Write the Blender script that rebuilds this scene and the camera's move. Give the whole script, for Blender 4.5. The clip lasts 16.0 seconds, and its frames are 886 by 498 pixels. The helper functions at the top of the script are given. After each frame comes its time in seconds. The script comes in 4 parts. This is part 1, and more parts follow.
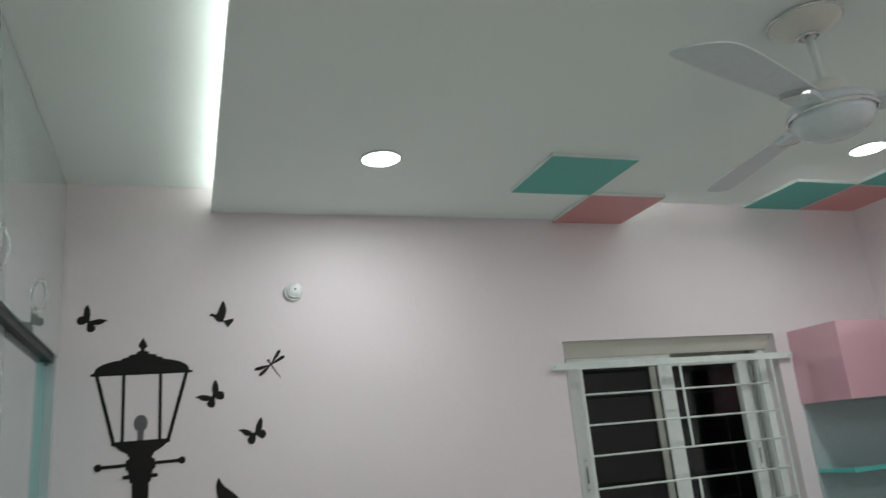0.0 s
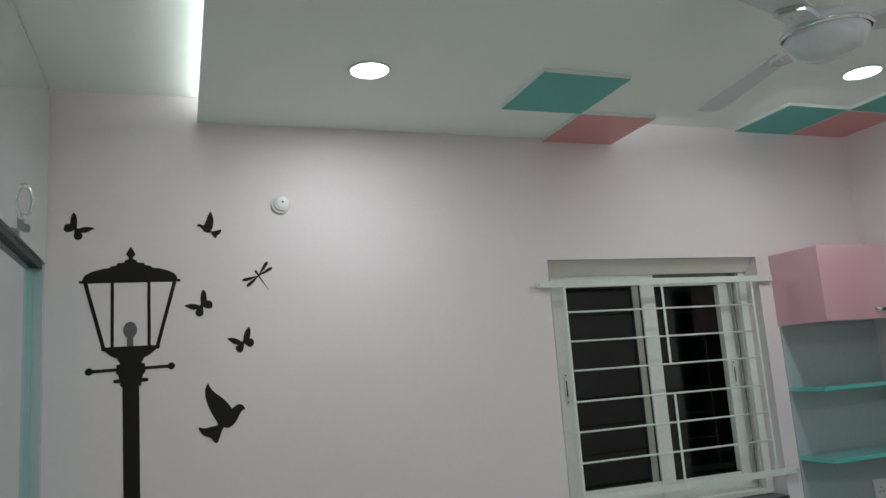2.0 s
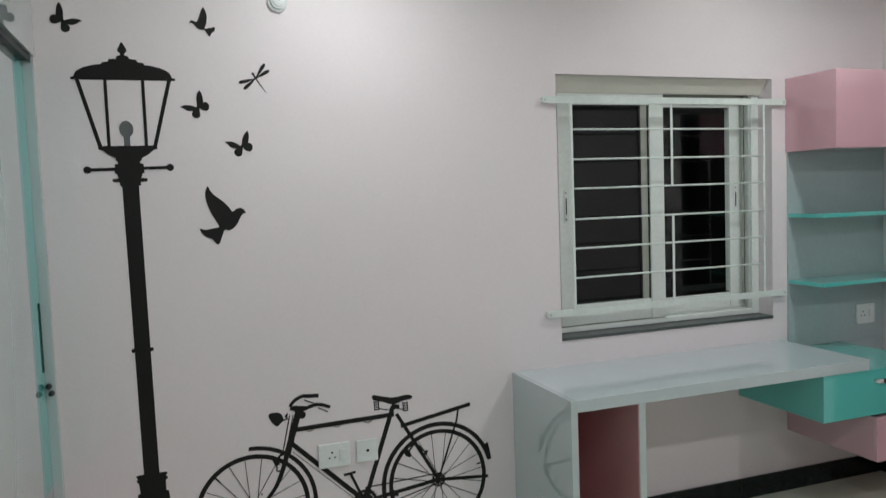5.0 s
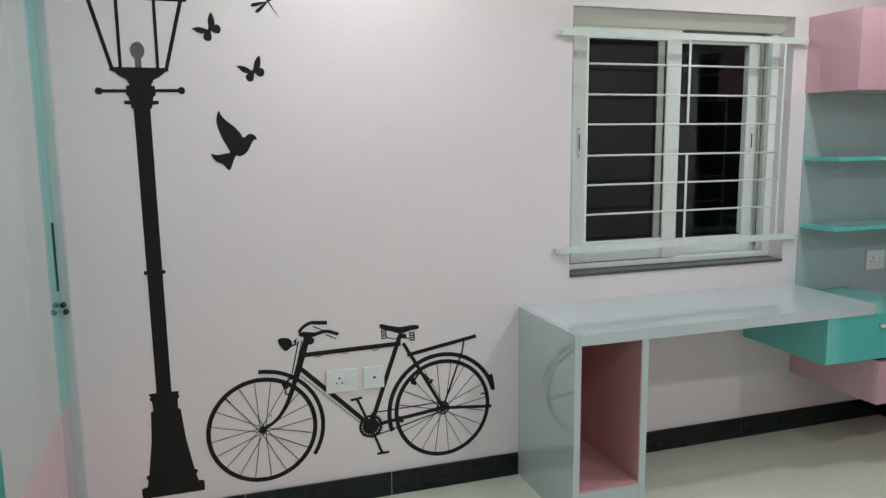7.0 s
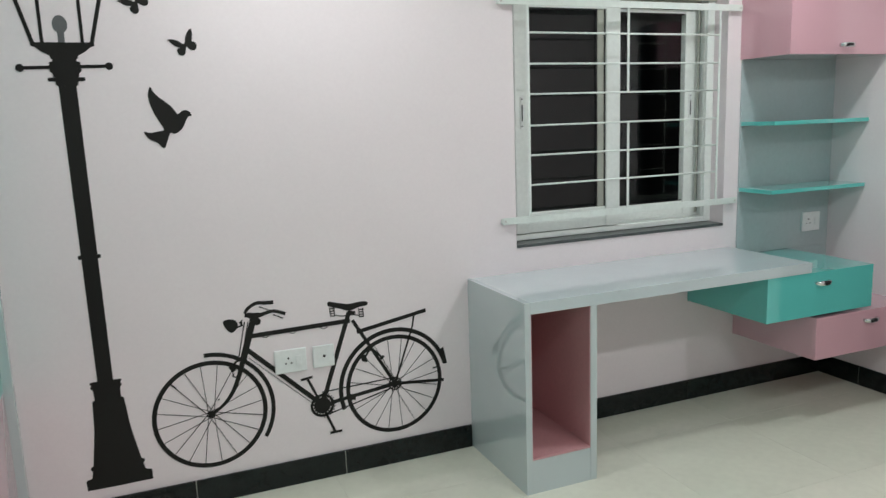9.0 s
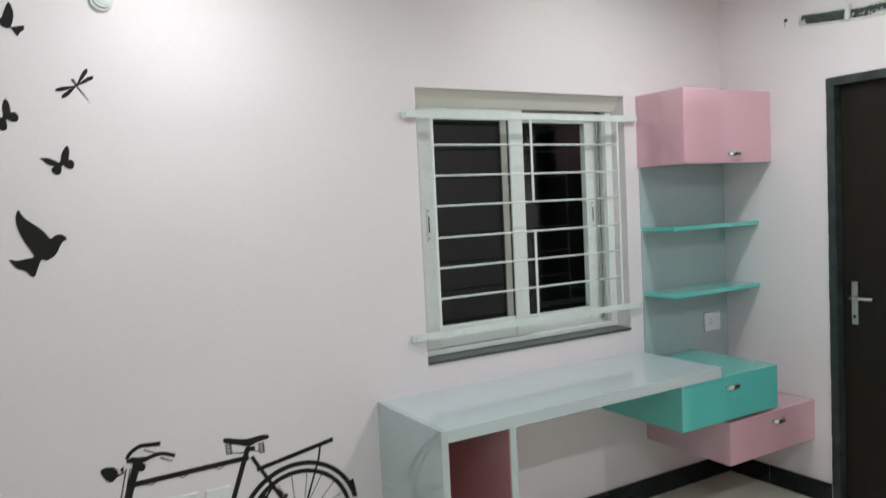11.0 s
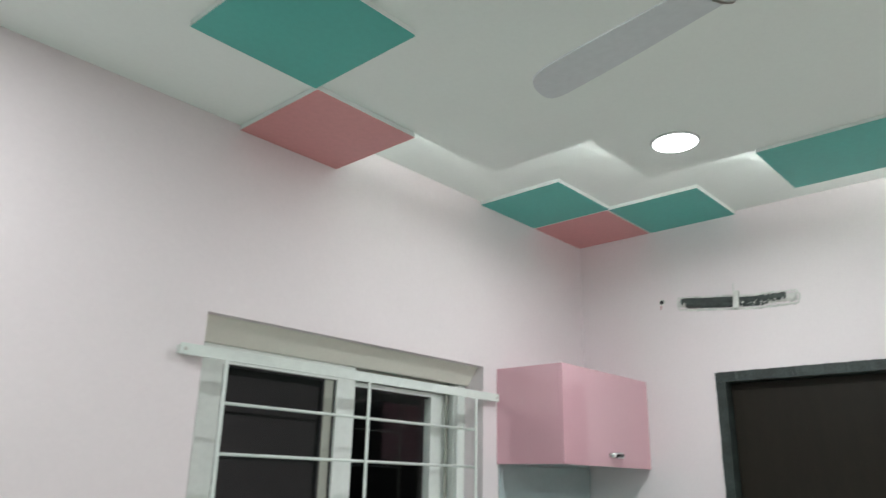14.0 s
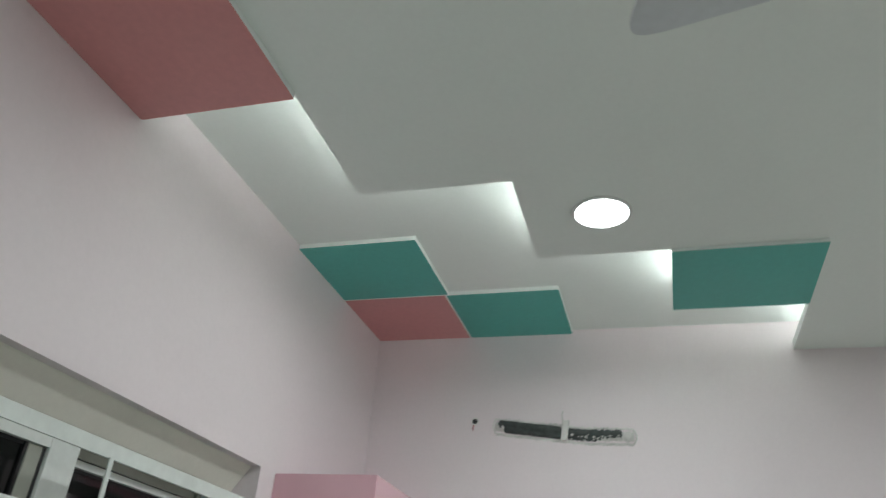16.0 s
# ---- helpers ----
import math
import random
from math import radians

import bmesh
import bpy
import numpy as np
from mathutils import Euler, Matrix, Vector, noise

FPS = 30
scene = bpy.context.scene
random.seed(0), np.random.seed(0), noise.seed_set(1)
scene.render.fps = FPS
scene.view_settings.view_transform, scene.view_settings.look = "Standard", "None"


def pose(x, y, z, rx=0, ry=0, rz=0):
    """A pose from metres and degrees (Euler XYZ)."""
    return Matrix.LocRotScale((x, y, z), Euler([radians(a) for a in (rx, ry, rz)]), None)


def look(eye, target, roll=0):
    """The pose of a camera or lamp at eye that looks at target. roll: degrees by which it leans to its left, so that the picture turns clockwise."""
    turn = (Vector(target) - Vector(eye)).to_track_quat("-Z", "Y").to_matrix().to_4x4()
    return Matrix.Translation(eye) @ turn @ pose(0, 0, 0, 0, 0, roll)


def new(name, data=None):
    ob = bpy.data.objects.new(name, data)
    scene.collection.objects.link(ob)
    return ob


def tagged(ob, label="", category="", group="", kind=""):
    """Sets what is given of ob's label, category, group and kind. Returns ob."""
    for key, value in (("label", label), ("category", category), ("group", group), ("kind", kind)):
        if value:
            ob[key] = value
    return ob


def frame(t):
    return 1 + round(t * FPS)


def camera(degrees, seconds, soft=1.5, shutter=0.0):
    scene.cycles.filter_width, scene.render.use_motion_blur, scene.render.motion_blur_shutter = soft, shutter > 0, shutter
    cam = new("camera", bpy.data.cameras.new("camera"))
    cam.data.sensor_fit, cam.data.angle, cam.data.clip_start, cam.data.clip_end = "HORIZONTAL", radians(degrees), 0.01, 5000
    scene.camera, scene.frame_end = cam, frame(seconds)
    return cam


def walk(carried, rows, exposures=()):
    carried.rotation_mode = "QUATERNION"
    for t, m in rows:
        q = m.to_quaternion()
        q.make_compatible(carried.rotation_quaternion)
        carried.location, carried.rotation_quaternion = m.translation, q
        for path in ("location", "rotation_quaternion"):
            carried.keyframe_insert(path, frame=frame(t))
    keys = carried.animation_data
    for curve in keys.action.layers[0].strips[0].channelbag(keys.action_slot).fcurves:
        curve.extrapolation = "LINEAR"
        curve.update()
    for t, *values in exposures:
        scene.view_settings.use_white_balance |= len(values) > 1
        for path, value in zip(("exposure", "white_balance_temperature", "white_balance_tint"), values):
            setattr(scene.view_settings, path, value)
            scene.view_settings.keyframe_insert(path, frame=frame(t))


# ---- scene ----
cam = camera(62.0, 16.0, soft=1.3, shutter=0.5)
PATH = [
    (0, (0.402, -0.064, 1.566), (1.066, 1.744, 2.105), -5.3),
    (0.5, (0.395, -0.077, 1.556), (0.959, 1.777, 2.049), -5.1),
    (1, (0.402, -0.088, 1.546), (0.962, 1.779, 1.994), -4.4),
    (1.5, (0.399, -0.075, 1.546), (1.034, 1.781, 1.934), -4.3),
    (2, (0.41, -0.073, 1.541), (1.098, 1.776, 1.872), -4.1),
    (2.5, (0.419, -0.07, 1.534), (1.126, 1.78, 1.813), -4.0),
    (3, (0.424, -0.069, 1.526), (1.129, 1.789, 1.748), -3.8),
    (3.5, (0.423, -0.061, 1.509), (1.116, 1.808, 1.675), -3.3),
    (4, (0.428, -0.053, 1.485), (1.108, 1.826, 1.571), -3.0),
    (4.5, (0.433, -0.047, 1.479), (1.097, 1.84, 1.456), -2.6),
    (4.7, (0.435, -0.045, 1.491), (1.096, 1.841, 1.417), -2.4),
    (6.8, (0.415, -0.042, 1.451), (1.065, 1.829, 1.17), -0.9),
    (7, (0.433, -0.053, 1.456), (1.057, 1.824, 1.161), -0.6),
    (7.5, (0.402, -0.045, 1.449), (1.03, 1.824, 1.111), -0.8),
    (8, (0.423, -0.048, 1.423), (1.059, 1.814, 1.063), -1.3),
    (8.2, (0.435, -0.052, 1.408), (1.089, 1.802, 1.04), -1.5),
    (10.3, (0.457, 0.067, 1.465), (1.396, 1.817, 1.23), -3.3),
    (10.5, (0.452, 0.095, 1.487), (1.42, 1.831, 1.27), -3.4),
    (11, (0.49, 0.121, 1.516), (1.502, 1.842, 1.396), -2.8),
    (11.5, (0.567, 0.146, 1.527), (1.572, 1.875, 1.575), -1.3),
    (12, (0.621, 0.245, 1.534), (1.649, 1.949, 1.728), 0.7),
    (12.5, (0.658, 0.447, 1.56), (1.802, 2.054, 1.889), 0.7),
    (13, (0.742, 0.601, 1.559), (2.01, 2.091, 1.973), 0.5),
    (13.5, (0.888, 0.783, 1.58), (2.198, 2.201, 2.102), 0.2),
    (14, (0.957, 1.014, 1.57), (2.358, 2.303, 2.181), 1.3),
    (14.5, (1.032, 1.232, 1.597), (2.619, 2.243, 2.274), 0.6),
    (15, (1.182, 1.394, 1.603), (2.823, 2.244, 2.368), 0.5),
    (15.5, (1.309, 1.557, 1.604), (2.946, 2.301, 2.48), 2.6),
    (16, (1.34, 1.744, 1.59), (3.004, 2.281, 2.562), 4.8),
]
EXPOSURES = [(0.0, -0.25), (0.5, -0.29), (2.0, -0.30), (3.5, -0.31), (4.0, -0.36), (4.5, 0.03), (4.7, 0.07), (6.8, 0.38), (7.5, 0.38), (8.2, 0.44), (10.3, 0.61), (11.5, 0.39), (12.5, 0.39), (13.0, 0.34), (13.5, 0.32), (14.0, 0.39), (15.0, 0.41), (15.5, 0.10), (16.0, -0.12)]
walk(cam, [(t, look(eye, target, roll)) for t, eye, target, roll in PATH], EXPOSURES)

# ---- world: night outside ----
world = bpy.data.worlds.new("night")
scene.world = world
world.use_nodes = True
world.node_tree.nodes["Background"].inputs["Color"].default_value = (0.010, 0.011, 0.014, 1)
world.node_tree.nodes["Background"].inputs["Strength"].default_value = 0.25

DOWNLIGHT, CORNER, REAR_FILL, SPREAD, COVE, STEPS = 6.4, 7.3, 10.8, 180.0, 28.0, 47.0     # watts of the downlights by the stickers, by the corner and of two unseen ones added behind the viewpoint, spread, radiance of the hidden strips

# ---- plan ----
WALL_Y, WALL_X, BACK_Y = 2.75, 3.78, -1.05
LOW, HIGH = 2.547, 2.645            # dropped board, upper ceiling
PANEL, RAISED = 2.532, 2.630        # undersides of the painted panels under the board and in the corner
GX = [0.501, 1.612, 1.972, 2.332, 2.697, 3.062, 3.420, WALL_X]
GY = [BACK_Y, 1.318, 1.686, 2.032, 2.400, WALL_Y]


# ---- materials ----
def material(name, colour, rough=0.5, metal=0.0, vary=0.06, scale=3.0, grain=60.0, bump=0.0, coat=0.0, fine=0.04, spec=0.5, stretch=(1, 1, 1), per_object=0.0, wave=0.0):
    m = bpy.data.materials.new(name)
    m.use_nodes = True
    nt = m.node_tree
    b = nt.nodes["Principled BSDF"]
    b.inputs["Roughness"].default_value, b.inputs["Metallic"].default_value = rough, metal
    b.inputs["Coat Weight"].default_value, b.inputs["Coat Roughness"].default_value = coat, max(0.035, rough * 0.65)
    b.inputs["Specular IOR Level"].default_value = spec
    co = nt.nodes.new("ShaderNodeTexCoord")
    mp = nt.nodes.new("ShaderNodeMapping")
    mp.inputs["Scale"].default_value = stretch
    nt.links.new(co.outputs["Object"], mp.inputs["Vector"])
    n1, n2 = nt.nodes.new("ShaderNodeTexNoise"), nt.nodes.new("ShaderNodeTexNoise")
    for n, sc, d in ((n1, scale, 4), (n2, grain, 3)):
        n.inputs["Scale"].default_value, n.inputs["Detail"].default_value = sc, d
        nt.links.new(mp.outputs["Vector"], n.inputs["Vector"])
    r1, r2 = nt.nodes.new("ShaderNodeMapRange"), nt.nodes.new("ShaderNodeMapRange")
    for r, n, v in ((r1, n1, vary), (r2, n2, fine)):
        r.inputs["From Min"].default_value, r.inputs["From Max"].default_value = 0.25, 0.75
        r.inputs["To Min"].default_value, r.inputs["To Max"].default_value = 1 - v, 1 + v
        nt.links.new(n.outputs["Fac"], r.inputs["Value"])
    mu = nt.nodes.new("ShaderNodeMath")
    mu.operation = "MULTIPLY"
    nt.links.new(r1.outputs[0], mu.inputs[0])
    nt.links.new(r2.outputs[0], mu.inputs[1])
    last = mu.outputs[0]
    if per_object:
        oi, r3, m3 = nt.nodes.new("ShaderNodeObjectInfo"), nt.nodes.new("ShaderNodeMapRange"), nt.nodes.new("ShaderNodeMath")
        r3.inputs["To Min"].default_value, r3.inputs["To Max"].default_value = 1 - per_object, 1 + per_object
        m3.operation = "MULTIPLY"
        nt.links.new(oi.outputs["Random"], r3.inputs["Value"])
        nt.links.new(r3.outputs[0], m3.inputs[0])
        nt.links.new(last, m3.inputs[1])
        last = m3.outputs[0]
    mix = nt.nodes.new("ShaderNodeVectorMath")
    mix.operation = "SCALE"
    mix.inputs[0].default_value = colour
    nt.links.new(last, mix.inputs["Scale"])
    nt.links.new(mix.outputs[0], b.inputs["Base Color"])
    rr = nt.nodes.new("ShaderNodeMapRange")
    rr.inputs["To Min"].default_value, rr.inputs["To Max"].default_value = max(0.0, rough * 0.85), min(1.0, rough * 1.15)
    nt.links.new(n1.outputs["Fac"], rr.inputs["Value"])
    nt.links.new(rr.outputs[0], b.inputs["Roughness"])
    if bump:
        bp = nt.nodes.new("ShaderNodeBump")
        bp.inputs["Strength"].default_value, bp.inputs["Distance"].default_value = bump, 0.002
        nt.links.new(n2.outputs["Fac"], bp.inputs["Height"])
        nt.links.new(bp.outputs[0], b.inputs["Normal"])
    if wave:                                        # slow unevenness of a pressed sheet, seen in reflections
        n3, bw = nt.nodes.new("ShaderNodeTexNoise"), nt.nodes.new("ShaderNodeBump")
        n3.inputs["Scale"].default_value, n3.inputs["Detail"].default_value = 7.0, 1.0
        bw.inputs["Strength"].default_value, bw.inputs["Distance"].default_value = wave, 0.004
        nt.links.new(co.outputs["Object"], n3.inputs["Vector"])
        nt.links.new(n3.outputs["Fac"], bw.inputs["Height"])
        nt.links.new(bw.outputs[0], b.inputs["Normal"])
        nt.links.new(bw.outputs[0], b.inputs["Coat Normal"])
    return m


def lamp_material(name, colour, strength):
    m = bpy.data.materials.new(name)
    m.use_nodes = True
    b = m.node_tree.nodes["Principled BSDF"]
    b.inputs["Base Color"].default_value = (0.8, 0.8, 0.8, 1)
    b.inputs["Emission Color"].default_value = (*colour, 1)
    b.inputs["Emission Strength"].default_value = strength
    return m


def glass_material(name, tint):
    m = bpy.data.materials.new(name)
    m.use_nodes = True
    b = m.node_tree.nodes["Principled BSDF"]
    b.inputs["Base Color"].default_value = (*tint, 1)
    b.inputs["Roughness"].default_value = 0.0
    b.inputs["Transmission Weight"].default_value = 1.0
    b.inputs["IOR"].default_value = 1.38
    return m


PAINT = material("wall_paint", (0.797, 0.722, 0.736), 0.55, vary=0.025, scale=1.6, grain=90, bump=0.10, fine=0.015)
REVEAL = material("reveal_paint", (0.80, 0.775, 0.69), 0.6, vary=0.04, scale=6, grain=90, bump=0.1, fine=0.02)
CEILING = material("ceiling_paint", (0.848, 0.902, 0.870), 0.7, vary=0.02, scale=1.5, grain=80, bump=0.06, fine=0.012)
TEAL_PAINT = material("teal_ceiling_paint", (0.080, 0.44, 0.385), 0.42, vary=0.04, bump=0.05)
PINK_PAINT = material("pink_ceiling_paint", (0.64, 0.275, 0.275), 0.38, vary=0.04, bump=0.05)
TEAL = material("teal_laminate", (0.12, 0.545, 0.50), 0.07, vary=0.006, fine=0.006, coat=0.8)
PINK = material("pink_laminate", (0.655, 0.385, 0.435), 0.07, vary=0.006, fine=0.006, coat=0.8)
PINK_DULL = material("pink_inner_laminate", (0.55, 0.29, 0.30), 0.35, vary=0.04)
GREY = material("pale_grey_laminate", (0.50, 0.568, 0.575), 0.06, vary=0.006, fine=0.006, coat=0.8, wave=0.25)
GREY_TOP = material("pale_grey_desktop", (0.53, 0.60, 0.615), 0.13, vary=0.015, scale=9, fine=0.012, coat=0.5, wave=0.10)
GREY_PANEL = material("grey_back_laminate", (0.40, 0.47, 0.475), 0.3, vary=0.03)
FROST = material("pale_gloss_laminate", (0.43, 0.50, 0.495), 0.03, vary=0.006, fine=0.006, coat=1.0, spec=0.8)
VINYL = material("black_vinyl", (0.0105, 0.010, 0.0085), 0.5, vary=0.1, scale=8, spec=0.25)
VINYL_GREY = material("grey_vinyl", (0.115, 0.118, 0.12), 0.45, vary=0.1, scale=8)
GRANITE = material("black_granite", (0.008, 0.012, 0.011), 0.2, vary=0.3, scale=25, grain=220, fine=0.3, per_object=0.2, spec=0.3)
GRANITE_RAW = material("raw_granite", (0.027, 0.038, 0.035), 0.5, vary=0.6, scale=14, grain=120, bump=0.6, fine=0.4)
SILL = material("grey_granite", (0.065, 0.075, 0.075), 0.3, vary=0.3, scale=20, grain=150, fine=0.3)
TILE = material("cream_floor_tile", (0.69, 0.695, 0.585), 0.10, vary=0.04, scale=4, grain=30, fine=0.03, coat=0.3, per_object=0.02)
GROUT = material("grout", (0.50, 0.50, 0.435), 0.6, vary=0.1)
UPVC = material("white_upvc", (0.755, 0.79, 0.755), 0.22, vary=0.03, scale=6)
# frame plastic with shade, or dimming by the pane, put into its colour
SHADED_UPVC = material("shaded_upvc", (0.36, 0.37, 0.32), 0.3)
STEEL_WHITE = material("white_enamelled_steel", (0.70, 0.75, 0.71), 0.35, vary=0.06, scale=20)
PLASTIC = material("white_plastic", (0.76, 0.78, 0.77), 0.3, vary=0.02)
DARK = material("dark_plastic", (0.012, 0.012, 0.013), 0.4)
CHROME = material("chrome", (0.72, 0.73, 0.74), 0.08, metal=1.0, vary=0.03)
BRUSHED = material("brushed_steel", (0.55, 0.54, 0.50), 0.3, metal=1.0, vary=0.06)
TRACK = material("dark_anodised_metal", (0.018, 0.026, 0.024), 0.5)
DOOR_WOOD = material("dark_brown_laminate", (0.0155, 0.0125, 0.0085), 0.5, spec=0.2, vary=0.15, scale=5, grain=45, fine=0.12, stretch=(6, 6, 0.5), bump=0.1)
FAN_WHITE = material("fan_white_enamel", (0.65, 0.685, 0.715), 0.5, vary=0.02)
FAN_GLOSS = material("fan_bowl_enamel", (0.64, 0.685, 0.71), 0.2, vary=0.02)
FAN_CREAM = material("fan_cream_enamel", (0.76, 0.745, 0.68), 0.3, vary=0.02)
RUBBER = material("black_foam_pipe", (0.046, 0.058, 0.054), 0.6, vary=0.45, scale=30, bump=0.6)
PLASTER = material("raw_plaster", (0.66, 0.65, 0.62), 0.9, vary=0.2, scale=18, grain=90, bump=0.8, fine=0.1)
MESH_PANE = material("dark_tinted_pane", (0.0065, 0.0072, 0.0070), 0.10, vary=0.1, spec=0.34)
NIGHT = material("night_black", (0.010, 0.0105, 0.011), 0.8, vary=0.3)
GLASS = glass_material("clear_glass", (0.9, 0.94, 0.92))
LED_DISC = lamp_material("downlight_disc", (0.940, 0.982, 1.0), 7.0)
LED_COVE = lamp_material("led_strip_cove", (0.95, 1.0, 0.975), COVE)
LED_STEPS = lamp_material("led_strip_steps", (0.95, 1.0, 0.985), STEPS)


# ---- builders ----
def thing(name, base, label, category, group="", kind=""):
    ob = new(name)
    ob.empty_display_size = 0.1
    ob.location = base
    return tagged(ob, label, category, group, kind)


def part(name, bm, mat, parent=None, label="", smooth=False):
    me = bpy.data.meshes.new(name)
    bmesh.ops.recalc_face_normals(bm, faces=bm.faces)
    if smooth:
        for f in bm.faces:
            f.smooth = True
    bm.to_mesh(me)
    bm.free()
    for m in (mat if isinstance(mat, (list, tuple)) else [mat]):
        me.materials.append(m)
    ob = new(name, me)
    if parent is not None:
        ob.parent = parent
        ob.matrix_parent_inverse = Matrix.Translation(-parent.location)
    return tagged(ob, label)


def box(lo, hi, bevel=0.0, bm=None, index=0):
    bm = bm or bmesh.new()
    c = [(a + b) / 2 for a, b in zip(lo, hi)]
    s = [abs(b - a) for a, b in zip(lo, hi)]
    made = bmesh.ops.create_cube(bm, size=1, matrix=Matrix.Translation(c) @ Matrix.Diagonal((*s, 1)))["verts"]
    for f in {f for v in made for f in v.link_faces}:
        f.material_index = index
    if bevel:
        bmesh.ops.bevel(bm, geom=list({e for v in made for e in v.link_edges}), offset=bevel, segments=2, affect="EDGES", profile=0.5)
    return bm


def tube(points, radius, bm=None, sides=10):
    """A round bar along points."""
    bm = bm or bmesh.new()
    pts = [Vector(p) for p in points]
    rings = []
    for i, p in enumerate(pts):
        d = (pts[min(i + 1, len(pts) - 1)] - pts[max(i - 1, 0)]).normalized()
        side = d.cross(Vector((0, 0, 1)) if abs(d.z) < 0.9 else Vector((1, 0, 0))).normalized()
        up = side.cross(d)
        rings.append([bm.verts.new(p + radius * (math.cos(a) * side + math.sin(a) * up)) for a in (2 * math.pi * k / sides for k in range(sides))])
    for a, b in zip(rings, rings[1:]):
        for k in range(sides):
            bm.faces.new((a[k], a[(k + 1) % sides], b[(k + 1) % sides], b[k]))
    bm.faces.new(rings[0])
    bm.faces.new(rings[-1])
    return bm


def lathe(profile, centre, axis="z", bm=None, sides=40):
    """Turns (radius, height) pairs round an axis through centre."""
    bm = bm or bmesh.new()
    rings = []
    for r, h in profile:
        ring = []
        for k in range(sides):
            a = 2 * math.pi * k / sides
            u, v = r * math.cos(a), r * math.sin(a)
            p = {"z": (u, v, h), "y": (u, h, v), "x": (h, u, v)}[axis]
            ring.append(bm.verts.new(Vector(centre) + Vector(p)))
        rings.append(ring)
    for a, b in zip(rings, rings[1:]):
        for k in range(sides):
            bm.faces.new((a[k], a[(k + 1) % sides], b[(k + 1) % sides], b[k]))
    for ring in (rings[0], rings[-1]):
        bm.faces.new(ring)
    return bm


def prism(outline, z0, z1, m):
    """A flat plate of the given outline between two heights, laid by m."""
    bm = bmesh.new()
    top, low = [bm.verts.new(m @ Vector((u, v, z1))) for u, v in outline], [bm.verts.new(m @ Vector((u, v, z0))) for u, v in outline]
    bm.faces.new(top)
    bm.faces.new(low)
    for k in range(len(outline)):
        bm.faces.new((top[k], low[k], low[(k + 1) % len(outline)], top[(k + 1) % len(outline)]))
    return bm


def rounded(points, n=5, closed=True):
    """A smooth line through control points."""
    out, m = [], len(points)
    for i in range(m if closed else m - 1):
        p = [Vector(points[(i + k) % m] if closed else points[min(max(i + k, 0), m - 1)]) for k in (-1, 0, 1, 2)]
        for k in range(n):
            t = k / n
            out.append(0.5 * (2 * p[1] + (p[2] - p[0]) * t + (2 * p[0] - 5 * p[1] + 4 * p[2] - p[3]) * t * t + (3 * p[1] - p[0] - 3 * p[2] + p[3]) * t ** 3))
    if not closed:
        out.append(Vector(points[-1]))
    return [tuple(v) for v in out]


# flat vinyl on the main wall: u runs along the wall, v up
LAYER = [0]


def film(bm, outline):
    LAYER[0] = (LAYER[0] + 1) % 12
    d = 0.0008 + 0.00012 * LAYER[0]
    front = [bm.verts.new((u, WALL_Y - d, v)) for u, v in outline]
    back = [bm.verts.new((u, WALL_Y - 0.0002, v)) for u, v in outline]
    n = len(outline)
    f = bm.faces.new(front)
    f.normal_update()
    for k in range(n):
        bm.faces.new((front[k], back[k], back[(k + 1) % n], front[(k + 1) % n]))
    bmesh.ops.triangulate(bm, faces=[f])


def band(bm, line, width, closed=False, end=None):
    """A ribbon along line; its width may taper to end."""
    n = len(line)
    pts = [Vector(p) for p in line]
    a, b = [], []
    for i, p in enumerate(pts):
        d = (pts[(i + 1) % n] - pts[i - 1]) if closed else (pts[min(i + 1, n - 1)] - pts[max(i - 1, 0)])
        s = Vector((-d.y, d.x)).normalized()
        w = 0.5 * (width + ((end if end is not None else width) - width) * i / max(1, n - 1))
        a.append(p + s * w)
        b.append(p - s * w)
    LAYER[0] = (LAYER[0] + 1) % 12
    y = WALL_Y - 0.0008 - 0.00012 * LAYER[0]
    va, vb = [bm.verts.new((p.x, y, p.y)) for p in a], [bm.verts.new((p.x, y, p.y)) for p in b]
    ba, bb = [bm.verts.new((p.x, WALL_Y - 0.0002, p.y)) for p in a], [bm.verts.new((p.x, WALL_Y - 0.0002, p.y)) for p in b]
    for i in range(n if closed else n - 1):
        j = (i + 1) % n
        bm.faces.new((va[i], va[j], vb[j], vb[i]))
        bm.faces.new((va[i], ba[i], ba[j], va[j]))
        bm.faces.new((vb[j], bb[j], bb[i], vb[i]))


def arc(c, r, a0, a1, n=40):
    return [(c[0] + r * math.cos(radians(a0 + (a1 - a0) * k / n)), c[1] + r * math.sin(radians(a0 + (a1 - a0) * k / n))) for k in range(n + 1)]


def disc(bm, c, r, n=24, ry=None):
    film(bm, [(c[0] + r * math.cos(2 * math.pi * k / n), c[1] + (ry or r) * math.sin(2 * math.pi * k / n)) for k in range(n)])


def mirrored(bm, u, half, lean=0.0):
    """A symmetric outline from (half width, height) pairs, from top to bottom; lean shifts it sideways as it goes down."""
    top = half[0][1]
    film(bm, [(u + w + lean * (top - z), z) for w, z in half] + [(u - w + lean * (top - z), z) for w, z in reversed(half) if w > 0])


